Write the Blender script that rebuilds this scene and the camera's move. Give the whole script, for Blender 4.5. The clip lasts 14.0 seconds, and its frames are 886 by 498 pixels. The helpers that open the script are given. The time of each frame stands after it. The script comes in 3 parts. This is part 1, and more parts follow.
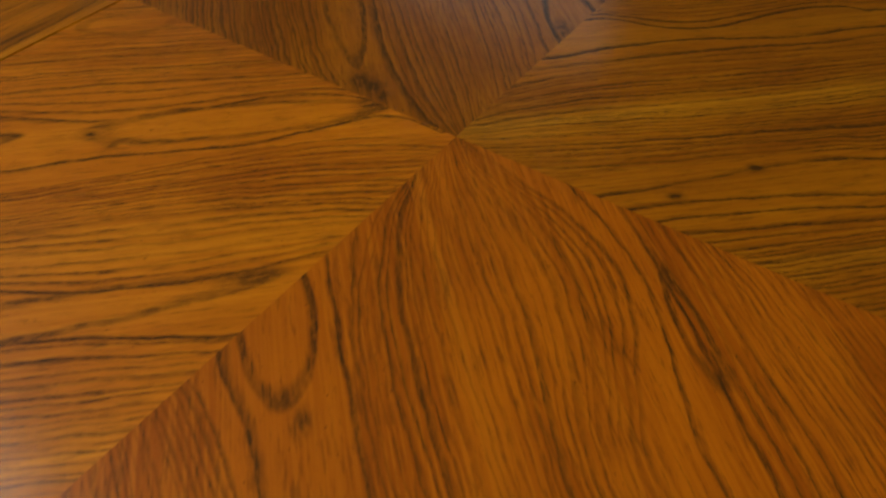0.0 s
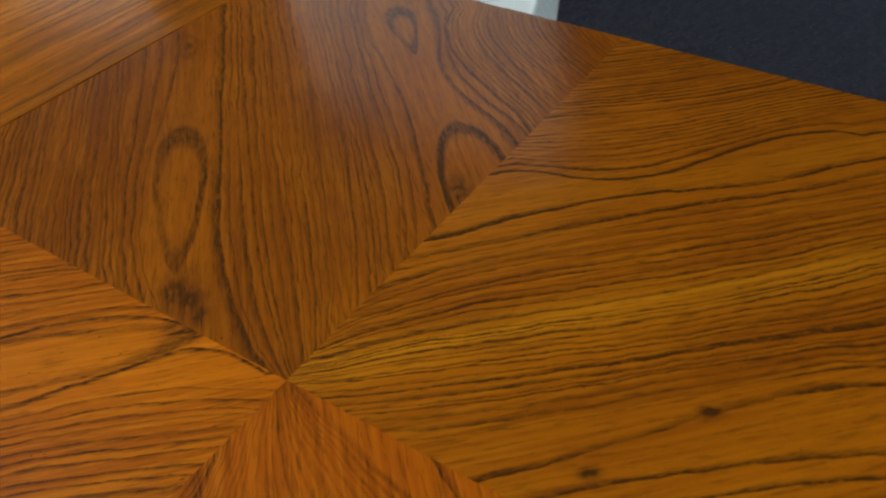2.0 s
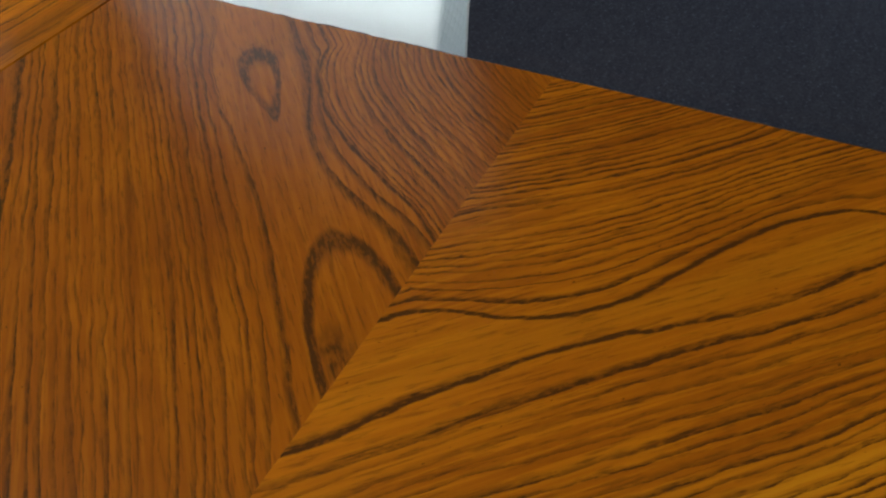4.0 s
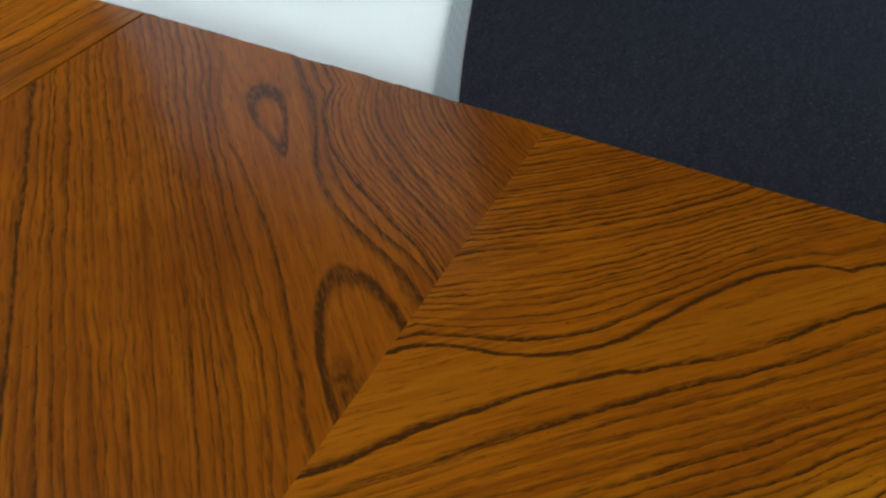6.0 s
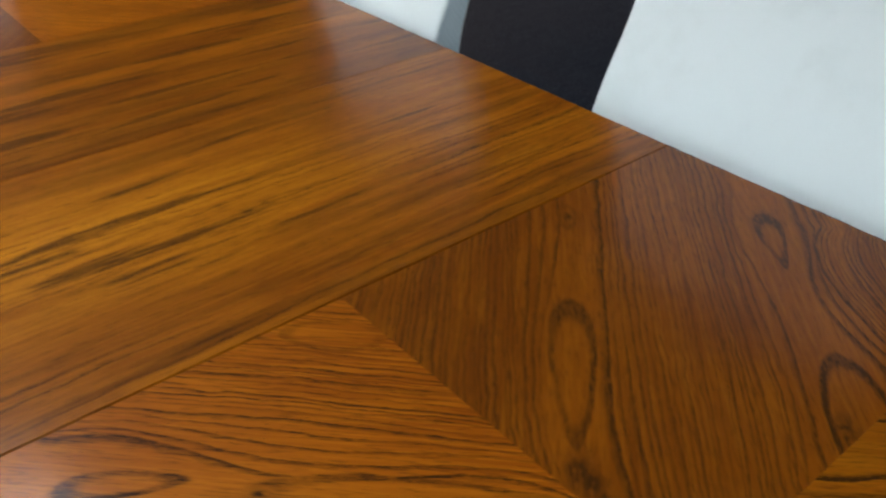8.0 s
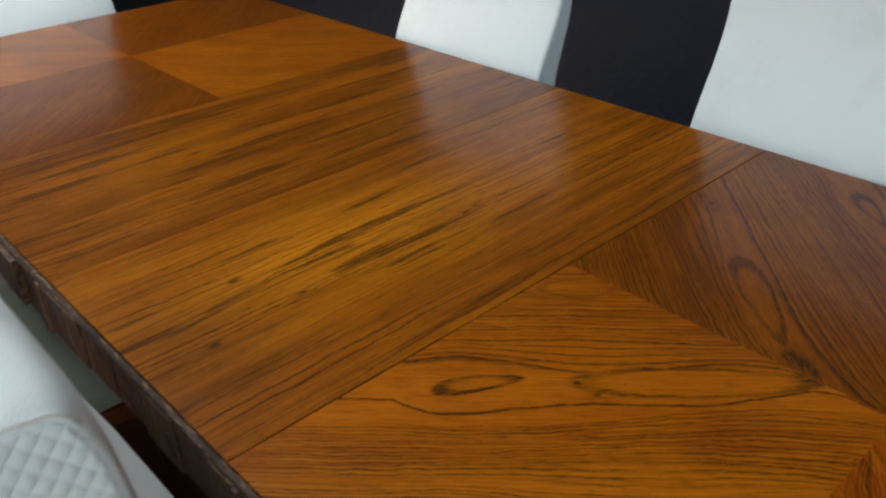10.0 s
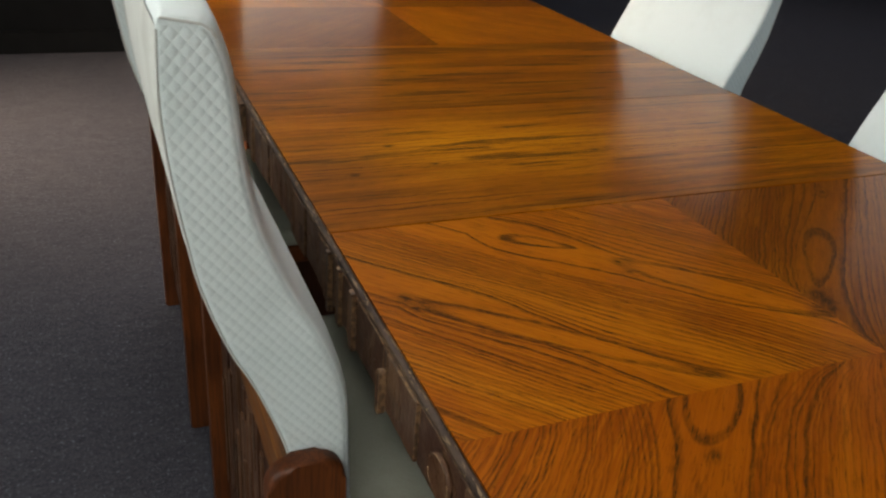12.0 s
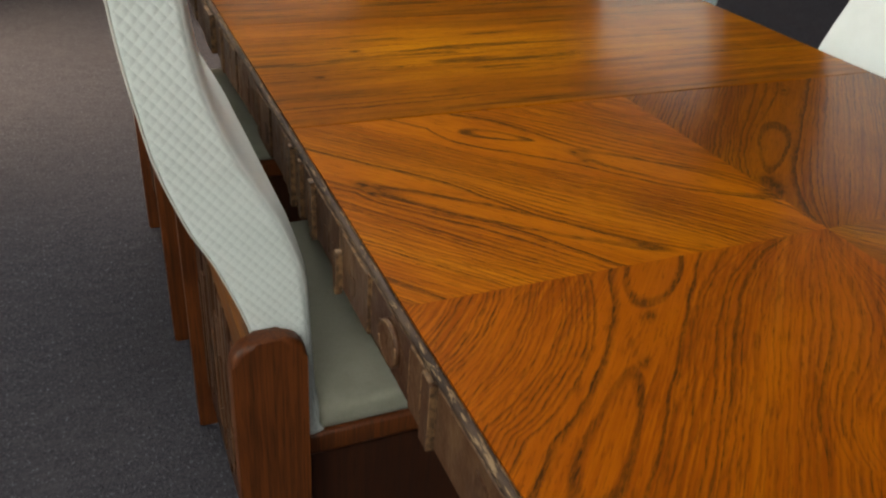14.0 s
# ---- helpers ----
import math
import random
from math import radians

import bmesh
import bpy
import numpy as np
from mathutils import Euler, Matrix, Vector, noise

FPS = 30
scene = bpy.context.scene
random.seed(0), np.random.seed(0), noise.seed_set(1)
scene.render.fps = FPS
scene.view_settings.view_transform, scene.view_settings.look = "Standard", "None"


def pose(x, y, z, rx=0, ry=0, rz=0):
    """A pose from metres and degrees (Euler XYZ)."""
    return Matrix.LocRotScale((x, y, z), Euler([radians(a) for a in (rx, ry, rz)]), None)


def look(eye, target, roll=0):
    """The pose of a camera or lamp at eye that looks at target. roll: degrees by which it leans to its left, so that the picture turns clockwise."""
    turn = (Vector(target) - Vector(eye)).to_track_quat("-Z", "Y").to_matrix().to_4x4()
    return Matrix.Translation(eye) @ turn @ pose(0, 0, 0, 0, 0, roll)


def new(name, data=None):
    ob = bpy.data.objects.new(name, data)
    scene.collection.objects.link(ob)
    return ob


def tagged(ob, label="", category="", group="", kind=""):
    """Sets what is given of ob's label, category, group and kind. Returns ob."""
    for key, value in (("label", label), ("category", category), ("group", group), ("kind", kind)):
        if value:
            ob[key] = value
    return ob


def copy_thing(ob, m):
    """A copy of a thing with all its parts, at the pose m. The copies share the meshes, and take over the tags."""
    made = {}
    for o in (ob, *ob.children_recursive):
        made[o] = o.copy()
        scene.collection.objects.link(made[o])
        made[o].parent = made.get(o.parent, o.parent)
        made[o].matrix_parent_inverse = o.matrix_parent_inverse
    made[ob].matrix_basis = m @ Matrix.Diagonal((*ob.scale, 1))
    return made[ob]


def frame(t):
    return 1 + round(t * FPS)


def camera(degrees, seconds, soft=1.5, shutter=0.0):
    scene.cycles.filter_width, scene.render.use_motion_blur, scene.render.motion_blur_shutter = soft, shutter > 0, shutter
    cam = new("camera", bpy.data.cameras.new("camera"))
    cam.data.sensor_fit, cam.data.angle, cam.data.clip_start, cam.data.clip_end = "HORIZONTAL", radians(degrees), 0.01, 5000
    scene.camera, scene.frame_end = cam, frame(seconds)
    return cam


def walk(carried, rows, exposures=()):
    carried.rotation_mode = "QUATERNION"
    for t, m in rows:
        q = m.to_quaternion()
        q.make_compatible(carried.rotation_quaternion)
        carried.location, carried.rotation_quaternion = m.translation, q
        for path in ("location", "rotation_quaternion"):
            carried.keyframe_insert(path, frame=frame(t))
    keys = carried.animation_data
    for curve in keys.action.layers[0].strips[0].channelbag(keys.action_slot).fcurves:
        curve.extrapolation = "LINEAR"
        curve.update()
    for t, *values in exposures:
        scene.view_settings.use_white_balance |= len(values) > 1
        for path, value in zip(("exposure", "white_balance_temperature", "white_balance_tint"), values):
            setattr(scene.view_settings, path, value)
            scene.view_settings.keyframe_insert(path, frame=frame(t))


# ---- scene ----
cam = camera(56.3, 14.0, 2.2, 0.5)
PATH = [
    (0, (0.017, -0.313, 1.203), (1.214, 0.444, -0.208), 2.1),
    (0.5, (0.073, -0.301, 1.182), (1.327, 0.503, -0.153), 0.2),
    (1, (0.099, -0.283, 1.176), (1.427, 0.509, -0.093), -1.5),
    (1.5, (0.213, -0.288, 1.151), (1.512, 0.546, -0.12), -2.3),
    (2, (0.305, -0.283, 1.162), (1.529, 0.574, -0.168), -2.9),
    (2.5, (0.379, -0.283, 1.16), (1.475, 0.669, -0.216), -5.2),
    (3, (0.453, -0.263, 1.125), (1.564, 0.621, -0.284), -5.2),
    (3.5, (0.504, -0.215, 1.12), (1.705, 0.536, -0.292), -3.9),
    (4, (0.532, -0.192, 1.112), (1.763, 0.524, -0.292), -4.3),
    (6.5, (0.472, -0.161, 1.16), (1.795, 0.482, -0.195), 1.9),
    (7, (0.402, -0.099, 1.182), (1.63, 0.785, -0.127), 2.6),
    (7.5, (0.292, -0.115, 1.221), (1.429, 0.987, 0.0), -0.8),
    (8, (0.183, -0.148, 1.264), (1.235, 1.124, 0.135), 0.1),
    (8.5, (0.043, -0.143, 1.304), (1.147, 1.127, 0.223), 0.7),
    (9, (-0.136, -0.102, 1.335), (1.09, 1.072, 0.278), -1.0),
    (9.2, (-0.16, -0.105, 1.359), (1.06, 1.076, 0.302), -0.8),
    (11.3, (-0.323, -0.402, 1.276), (0.585, 1.131, 0.366), 1.8),
    (11.5, (-0.298, -0.449, 1.266), (0.555, 1.105, 0.34), 4.2),
    (12, (-0.263, -0.513, 1.242), (0.472, 1.104, 0.322), 5.0),
    (12.5, (-0.25, -0.535, 1.237), (0.423, 1.116, 0.33), 4.2),
    (13, (-0.232, -0.555, 1.216), (0.459, 1.054, 0.249), 4.0),
    (13.5, (-0.225, -0.568, 1.198), (0.483, 1.011, 0.193), 4.5),
    (14, (-0.236, -0.586, 1.2), (0.486, 0.964, 0.162), 4.4),
]
EXPOSURES = ((0.0, 0.20, 6500, 2), (2.0, 0.48, 6500, 6), (3.2, 0.72, 6450, 8), (4.2, 0.64, 6400, 9), (6.3, 0.34, 6300, 9), (9.2, -0.12, 6200, 9), (11.3, -0.26, 6900, 10), (12.5, 0.07, 7200, 10), (14.0, 0.20, 7500, 10))
walk(cam, [(t, look(eye, target, roll)) for t, eye, target, roll in PATH], EXPOSURES)

# ---- light ----
world = bpy.data.worlds.new("room_world")
scene.world = world
world.use_nodes = True
world.node_tree.nodes["Background"].inputs[0].default_value = (0.75, 0.85, 1.0, 1)
world.node_tree.nodes["Background"].inputs[1].default_value = 0.04
LAMP, WEST, SOUTH, EAST_FILL, DOOR, SPOT = 11.5, 34.0, 14.0, 46.0, 54.0, 60.0

# ---- materials ----


class Graph:
    """Short forms for building a node material."""

    def __init__(self, name):
        self.mat = bpy.data.materials.new(name)
        self.mat.use_nodes = True
        self.tree = self.mat.node_tree
        self.bsdf = self.tree.nodes["Principled BSDF"]

    def put(self, value, socket):
        if isinstance(value, bpy.types.NodeSocket):
            self.tree.links.new(value, socket)
        else:
            socket.default_value = value

    def math(self, op, a, b=0.0, c=0.0, clamp=False):
        n = self.tree.nodes.new("ShaderNodeMath")
        n.operation, n.use_clamp = op, clamp
        for value, socket in zip((a, b, c), n.inputs):
            self.put(value, socket)
        return n.outputs[0]

    def vec(self, op, a, b=(0, 0, 0)):
        n = self.tree.nodes.new("ShaderNodeVectorMath")
        n.operation = op
        self.put(a, n.inputs[0])
        self.put(b, n.inputs[1])
        return n.outputs[0]

    def coords(self, kind="Object"):
        return self.tree.nodes.new("ShaderNodeTexCoord").outputs[kind]

    def noise(self, vector, scale, detail=3.0, rough=0.5, distortion=0.0):
        n = self.tree.nodes.new("ShaderNodeTexNoise")
        self.put(vector, n.inputs["Vector"])
        n.inputs["Scale"].default_value, n.inputs["Detail"].default_value = scale, detail
        n.inputs["Roughness"].default_value, n.inputs["Distortion"].default_value = rough, distortion
        return n.outputs[0]

    def ramp(self, value, lo, hi, to_lo=0.0, to_hi=1.0):
        n = self.tree.nodes.new("ShaderNodeMapRange")
        n.interpolation_type = "SMOOTHSTEP"
        self.put(value, n.inputs[0])
        for k, v in enumerate((lo, hi, to_lo, to_hi)):
            n.inputs[k + 1].default_value = v
        return n.outputs[0]

    def mix(self, factor, a, b, blend="MIX"):
        n = self.tree.nodes.new("ShaderNodeMix")
        n.data_type, n.blend_type = "RGBA", blend
        self.put(factor, n.inputs[0])
        self.put((*a, 1) if isinstance(a, tuple) else a, n.inputs[6])
        self.put((*b, 1) if isinstance(b, tuple) else b, n.inputs[7])
        return n.outputs[2]

    def bump(self, height, strength, distance):
        n = self.tree.nodes.new("ShaderNodeBump")
        self.put(height, n.inputs["Height"])
        n.inputs["Strength"].default_value, n.inputs["Distance"].default_value = strength, distance
        self.put(n.outputs[0], self.bsdf.inputs["Normal"])

    def random(self):
        return self.tree.nodes.new("ShaderNodeObjectInfo").outputs["Random"]

    def finish(self, color, rough=0.5, metal=0.0, spec=0.5):
        self.put((*color, 1) if isinstance(color, tuple) else color, self.bsdf.inputs["Base Color"])
        self.put(rough, self.bsdf.inputs["Roughness"])
        self.put(metal, self.bsdf.inputs["Metallic"])
        self.bsdf.inputs["Specular IOR Level"].default_value = spec
        return self.mat


def veneer(name, origin, turn, seed, eyes=(), lines=140.0, tint=(1, 1, 1), warp=0.010, contrast=1.0, streak=0.0, knots=(), bands=(), guides=(), counts=(), glints=(), bold=()):
    """Lacquered oak veneer. The grain runs along turn (degrees) from origin. In grain coordinates, u along and v across: eyes are
    cathedral figures (u, v, half length, half width, taper, slope, rim); knots dark spots (u, v, radius); bands light (+) or
    dark (-) stripes (v, half width, amount); guides are growth lines, each as a few (u, v) through which it runs, in rising v,
    and counts the number of growth lines from one guide to the next; glints are golden (+) or brown (-) patches (u, v, ru, rv, amount);
    bold names the guides that show as broad dark lines."""
    g = Graph(name)
    p = g.vec("SUBTRACT", g.coords(), (*origin, 0.75))
    rot = g.tree.nodes.new("ShaderNodeVectorRotate")
    rot.rotation_type = "Z_AXIS"
    g.put(p, rot.inputs["Vector"])
    rot.inputs["Angle"].default_value = -radians(turn)
    sep = g.tree.nodes.new("ShaderNodeSeparateXYZ")
    g.put(rot.outputs[0], sep.inputs[0])
    u, v = sep.outputs[0], sep.outputs[1]

    def grain(su, sv, off=0.0):
        c = g.tree.nodes.new("ShaderNodeCombineXYZ")
        g.put(g.math("MULTIPLY", u, su), c.inputs[0])
        g.put(g.math("MULTIPLY", v, sv), c.inputs[1])
        c.inputs[2].default_value = seed * 3.7 + off
        return c.outputs[0]

    def centred(value, gain):
        return g.math("MULTIPLY", g.math("SUBTRACT", value, 0.5), gain)

    def curve(points):
        """The v of a guide at every u: a polynomial through its points, level beyond them."""
        us, vs = [a for a, b in points], [b for a, b in points]
        fit = np.polyfit(us, vs, 6 if len(points) > 8 else min(4, max(1, len(points) - 2)))
        at = g.math("MINIMUM", g.math("MAXIMUM", u, min(us)), max(us))
        value = float(fit[0])
        for c in fit[1:]:
            value = g.math("MULTIPLY_ADD", value, at, float(c))
        return value

    ragged = centred(g.noise(grain(60.0, 230.0, 1.3), 1.0, 3.0, 0.65), 0.0026)
    sway = centred(g.noise(grain(5.0, 9.0), 1.0, 2.0), 2 * warp)
    ripple = centred(g.noise(grain(24.0, 30.0, 2.7), 1.0, 2.0), 0.007)
    f = g.math("ADD", g.math("ADD", v, ripple), ragged)
    if not guides:
        f = g.math("ADD", f, sway)
    calm, rim_dark = None, None
    for eu, ev, lu, lv, taper, slope, rim in eyes:
        du = g.math("DIVIDE", g.math("SUBTRACT", g.math("ADD", u, centred(g.noise(grain(18, 40, 3.3), 1.0, 2.0), 0.02)), eu), lu)
        mid = g.math("ADD", ev, g.math("MULTIPLY", g.math("SUBTRACT", u, eu), slope))
        wide = g.math("MAXIMUM", g.math("ADD", lv, g.math("MULTIPLY", du, taper * lv)), 0.30 * lv)
        bent = g.math("ADD", g.math("ADD", v, ragged), g.math("MULTIPLY", ripple, 0.8))
        dv = g.math("DIVIDE", g.math("SUBTRACT", bent, mid), wide)
        r2 = g.math("ADD", g.math("MULTIPLY", du, du), g.math("MULTIPLY", dv, dv))
        if not guides:
            swell = g.math("MULTIPLY", g.math("POWER", 2.718, g.math("MULTIPLY", r2, -0.30)), -0.86)
            f = g.math("ADD", f, g.math("MULTIPLY", g.math("SUBTRACT", v, mid), swell))
        r = g.math("SQRT", r2)
        inside = g.ramp(r, 1.0, 1.08, 1.0, 0.0)
        thick = min(0.40, 0.0052 / lv)
        ring = g.math("MULTIPLY", g.ramp(r, 1.0 - 1.4 * thick, 1.0 - 0.5 * thick), g.ramp(r, 1.0 - 0.1 * thick, 1.0 + 0.4 * thick, 1.0, 0.0))
        ring = g.math("MULTIPLY", ring, g.ramp(g.noise(grain(9, 25, eu * 9), 1.0, 2.0), 0.32, 0.56, 0.5 * rim, rim))
        calm = inside if calm is None else g.math("MAXIMUM", calm, inside)
        rim_dark = ring if rim_dark is None else g.math("MAXIMUM", rim_dark, ring)
    if guides:
        ways = [curve(points) for points in guides]
        under = g.math("MINIMUM", g.math("SUBTRACT", f, ways[0]), 0.0)
        over = g.math("MAXIMUM", g.math("SUBTRACT", f, ways[-1]), 0.0)
        rings = g.math("MULTIPLY", g.math("ADD", under, over), float(lines))
        rate = g.math("MULTIPLY", g.math("GREATER_THAN", g.math("ABSOLUTE", g.math("ADD", under, over)), 0.0), float(lines))
        for low, high, count in zip(ways, ways[1:], counts):
            gap = g.math("MAXIMUM", g.math("SUBTRACT", high, low), 0.003)
            part_way = g.math("DIVIDE", g.math("SUBTRACT", f, low), gap, clamp=True)
            here = g.math("GREATER_THAN", g.math("MULTIPLY", part_way, g.math("SUBTRACT", 1.0, part_way)), 0.0)
            rings = g.math("MULTIPLY_ADD", part_way, float(count), rings)
            rate = g.math("MULTIPLY_ADD", here, g.math("DIVIDE", float(count), gap), rate)
        c1 = g.tree.nodes.new("ShaderNodeCombineXYZ")
        g.put(g.math("MULTIPLY", rings, 0.9), c1.inputs[0])
        c1.inputs[1].default_value = seed * 1.9
        g.put(g.math("MULTIPLY", u, 3.0), c1.inputs[2])
        crowd = g.ramp(rate, 60.0, 140.0)
        uneven = g.math("MULTIPLY", crowd, centred(g.noise(c1.outputs[0], 0.6, 1.0), 2.2))
        rings = g.math("ADD", rings, uneven)
    else:
        c1 = g.tree.nodes.new("ShaderNodeCombineXYZ")
        g.put(f, c1.inputs[0])
        c1.inputs[1].default_value = seed * 1.9
        rings = g.math("ADD", g.math("MULTIPLY", f, lines), g.math("MULTIPLY", g.noise(c1.outputs[0], 13.0, 1.0), 8.0))
        rate = float(lines)
    spacing = g.math("MINIMUM", g.math("DIVIDE", 1.0, g.math("MAXIMUM", rate, 1.0)), 0.03)
    cyc = g.math("FRACT", g.math("ADD", rings, 100.0))
    c2 = g.tree.nodes.new("ShaderNodeCombineXYZ")
    g.put(g.math("FLOOR", rings), c2.inputs[0])
    c2.inputs[1].default_value = seed
    own = g.noise(c2.outputs[0], 0.73, 0.0)
    feather = g.noise(grain(26.0, 150.0, 3.9), 1.0, 3.0, 0.6)
    broadness = g.math("MULTIPLY", g.math("ADD", g.ramp(own, 0.35, 0.65, 0.72, 1.1), centred(feather, 0.8)), g.math("MINIMUM", g.math("MULTIPLY", spacing, 0.47), 0.0048))
    away = g.math("MULTIPLY", cyc, spacing)
    behind = g.math("MULTIPLY", g.math("SUBTRACT", 1.0, cyc), spacing)
    fall = g.math("SUBTRACT", 1.0, g.math("DIVIDE", away, g.math("MAXIMUM", broadness, 0.0004)), clamp=True)
    rise = g.math("SUBTRACT", 1.0, g.math("DIVIDE", behind, 0.0006), clamp=True)
    line = g.math("MAXIMUM", g.math("POWER", fall, 0.8), rise)
    weight = g.ramp(own, 0.34, 0.60, 0.46, 0.92)
    weight = g.math("MAXIMUM", weight, g.ramp(spacing, 0.007, 0.012, 0.0, 0.95))
    fade = g.ramp(g.noise(grain(5.0, 18.0, 5.1), 1.0, 2.0), 0.32, 0.55, 0.50, 1.0)
    broken = g.ramp(g.noise(grain(95.0, 300.0, 2.1), 1.0, 3.0, 0.7), 0.38, 0.57, 0.58, 1.0)
    dark = g.math("MULTIPLY", g.math("MULTIPLY", line, weight), fade)
    if calm is not None:
        dark = g.math("MULTIPLY", dark, g.math("SUBTRACT", 1.0, g.math("MULTIPLY", calm, 0.95)))
        dark = g.math("MAXIMUM", dark, rim_dark)
    for k in bold:
        d = g.math("SUBTRACT", f, g.math("ADD", ways[k], 0.0012))
        stroke = g.ramp(g.math("SUBTRACT", g.math("ABSOLUTE", d), centred(feather, 0.0022)), 0.0006, 0.0026, 0.95, 0.0)
        dark = g.math("MAXIMUM", dark, g.math("MULTIPLY", stroke, g.ramp(g.noise(grain(6.0, 8.0, 21.0 + k), 1.0, 2.0), 0.30, 0.50, 0.35, 1.0)))
    dark = g.math("MULTIPLY", dark, broken)
    if streak:
        dark = g.math("MULTIPLY", dark, g.ramp(g.noise(grain(2.2, 11.0, 18.0), 1.0, 3.0), 0.42, 0.62, 0.05, 1.0))
    pores = g.ramp(g.noise(grain(36.0, 430.0, 4.4), 1.0, 3.0, 0.65), 0.52, 0.66)
    fleck = g.ramp(g.noise(grain(200.0, 330.0, 6.2), 1.0, 1.0), 0.755, 0.79)
    for ku, kv, kr in knots:
        du = g.math("DIVIDE", g.math("SUBTRACT", u, ku), 1.7 * kr)
        dv = g.math("DIVIDE", g.math("SUBTRACT", v, kv), kr)
        r2 = g.math("ADD", g.math("MULTIPLY", du, du), g.math("MULTIPLY", dv, dv))
        spot = g.math("POWER", 2.718, g.math("MULTIPLY", r2, -1.1))
        spot = g.math("MULTIPLY", spot, g.ramp(g.noise(grain(90.0, 200.0, 7.0), 1.0, 3.0), 0.3, 0.6, 0.35, 1.0))
        dark = g.math("MAXIMUM", dark, spot)
    broad = g.noise(grain(2.6, 13.0, 8.8), 1.0, 3.0, 0.55)
    fibre = g.noise(grain(9.0, 240.0, 9.9), 1.0, 3.0, 0.6)
    base = g.mix(g.ramp(broad, 0.3, 0.7), (0.215, 0.058, 0.0018), (0.320, 0.098, 0.0028))
    base = g.mix(g.ramp(fibre, 0.42, 0.66, 0.0, 0.5), base, (0.41, 0.145, 0.0040))
    blotch = g.ramp(g.noise(g.coords(), 9.0, 3.0, 0.6), 0.35, 0.7, 0.0, 0.35)
    base = g.mix(blotch, base, (0.165, 0.040, 0.0018))
    if guides:
        wide_wood = g.math("MULTIPLY", g.ramp(spacing, 0.009, 0.016, 0.0, 0.28), g.ramp(fibre, 0.25, 0.6, 0.5, 1.0))
        base = g.mix(wide_wood, base, (0.36, 0.112, 0.0030))
    for bv, bw, amount in bands:
        d = g.math("DIVIDE", g.math("SUBTRACT", g.math("ADD", v, centred(g.noise(grain(5, 14, 14.0), 1.0, 2.0), 0.012)), bv), bw)
        band = g.math("POWER", 2.718, g.math("MULTIPLY", g.math("MULTIPLY", d, d), -1.0))
        band = g.math("MULTIPLY", band, g.ramp(g.noise(grain(4.0, 160.0, 13.0), 1.0, 3.0, 0.6), 0.3, 0.62, 0.15, 1.0))
        base = g.mix(g.math("MULTIPLY", band, abs(amount)), base, (0.46, 0.185, 0.008) if amount > 0 else (0.08, 0.023, 0.002))
    if streak:
        golden = 0.35
        gold = g.ramp(g.noise(grain(1.5, 15.0, 11.0), 1.0, 4.0, 0.65), 0.42, 0.66)
        base = g.mix(g.math("MULTIPLY", gold, 0.6 * streak), base, (0.46, 0.165, 0.0042))
        brown = g.ramp(g.noise(grain(1.8, 22.0, 12.0), 1.0, 4.0, 0.6), 0.50, 0.64)
        base = g.mix(g.math("MULTIPLY", brown, 0.5 * streak), base, (0.120, 0.034, 0.002))
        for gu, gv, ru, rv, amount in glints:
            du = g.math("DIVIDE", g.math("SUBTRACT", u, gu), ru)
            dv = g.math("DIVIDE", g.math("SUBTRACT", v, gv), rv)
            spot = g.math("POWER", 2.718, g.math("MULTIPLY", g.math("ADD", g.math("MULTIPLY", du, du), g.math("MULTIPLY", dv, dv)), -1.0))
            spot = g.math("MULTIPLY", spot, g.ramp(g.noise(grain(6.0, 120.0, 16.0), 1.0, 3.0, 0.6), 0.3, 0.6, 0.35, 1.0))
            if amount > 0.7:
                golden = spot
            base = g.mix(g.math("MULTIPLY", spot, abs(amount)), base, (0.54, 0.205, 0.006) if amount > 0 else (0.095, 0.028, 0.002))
        fine = g.ramp(g.noise(grain(6.0, 480.0, 15.0), 1.0, 1.0), 0.42, 0.66, 0.0, 0.26)
        base = g.mix(fine, base, (0.12, 0.036, 0.002))
        blob = g.noise(grain(3.6, 40.0, 17.0), 1.0, 2.0, 0.5)
        blob = g.math("ADD", blob, g.math("MULTIPLY", g.math("SUBTRACT", golden, 0.30), 0.17))
        blob = g.ramp(g.math("ADD", blob, centred(g.noise(grain(1.6, 9.0, 19.0), 1.0, 2.0), 0.22)), 0.575, 0.665, 0.0, 0.78)
        blob = g.math("MULTIPLY", blob, g.ramp(g.noise(grain(14.0, 260.0, 23.0), 1.0, 2.0, 0.6), 0.30, 0.55, 0.55, 1.0))
        dark = g.math("MAXIMUM", dark, blob)
    base = g.mix(1.0, base, tint, "MULTIPLY")
    total = g.math("ADD", g.math("MULTIPLY", dark, 1.02 * contrast), g.math("MULTIPLY", pores, 0.40), clamp=True)
    total = g.math("MAXIMUM", total, g.math("MULTIPLY", fleck, 0.75))
    color = g.mix(total, base, (0.052, 0.0160, 0.0020))
    smear = g.noise(g.vec("ADD", g.coords(), (7.3, 2.1, 0.4)), 4.3, 2.0)
    rough = g.math("ADD", 0.13, g.math("MULTIPLY", smear, 0.14))
    g.bump(g.math("MULTIPLY", total, -1.0), 0.10, 0.0006)
    g.bsdf.inputs["Coat Weight"].default_value = 0.75
    g.bsdf.inputs["Coat IOR"].default_value = 1.3
    g.put(rough, g.bsdf.inputs["Coat Roughness"])
    return g.finish(color, 0.55, 0.0, 0.06)


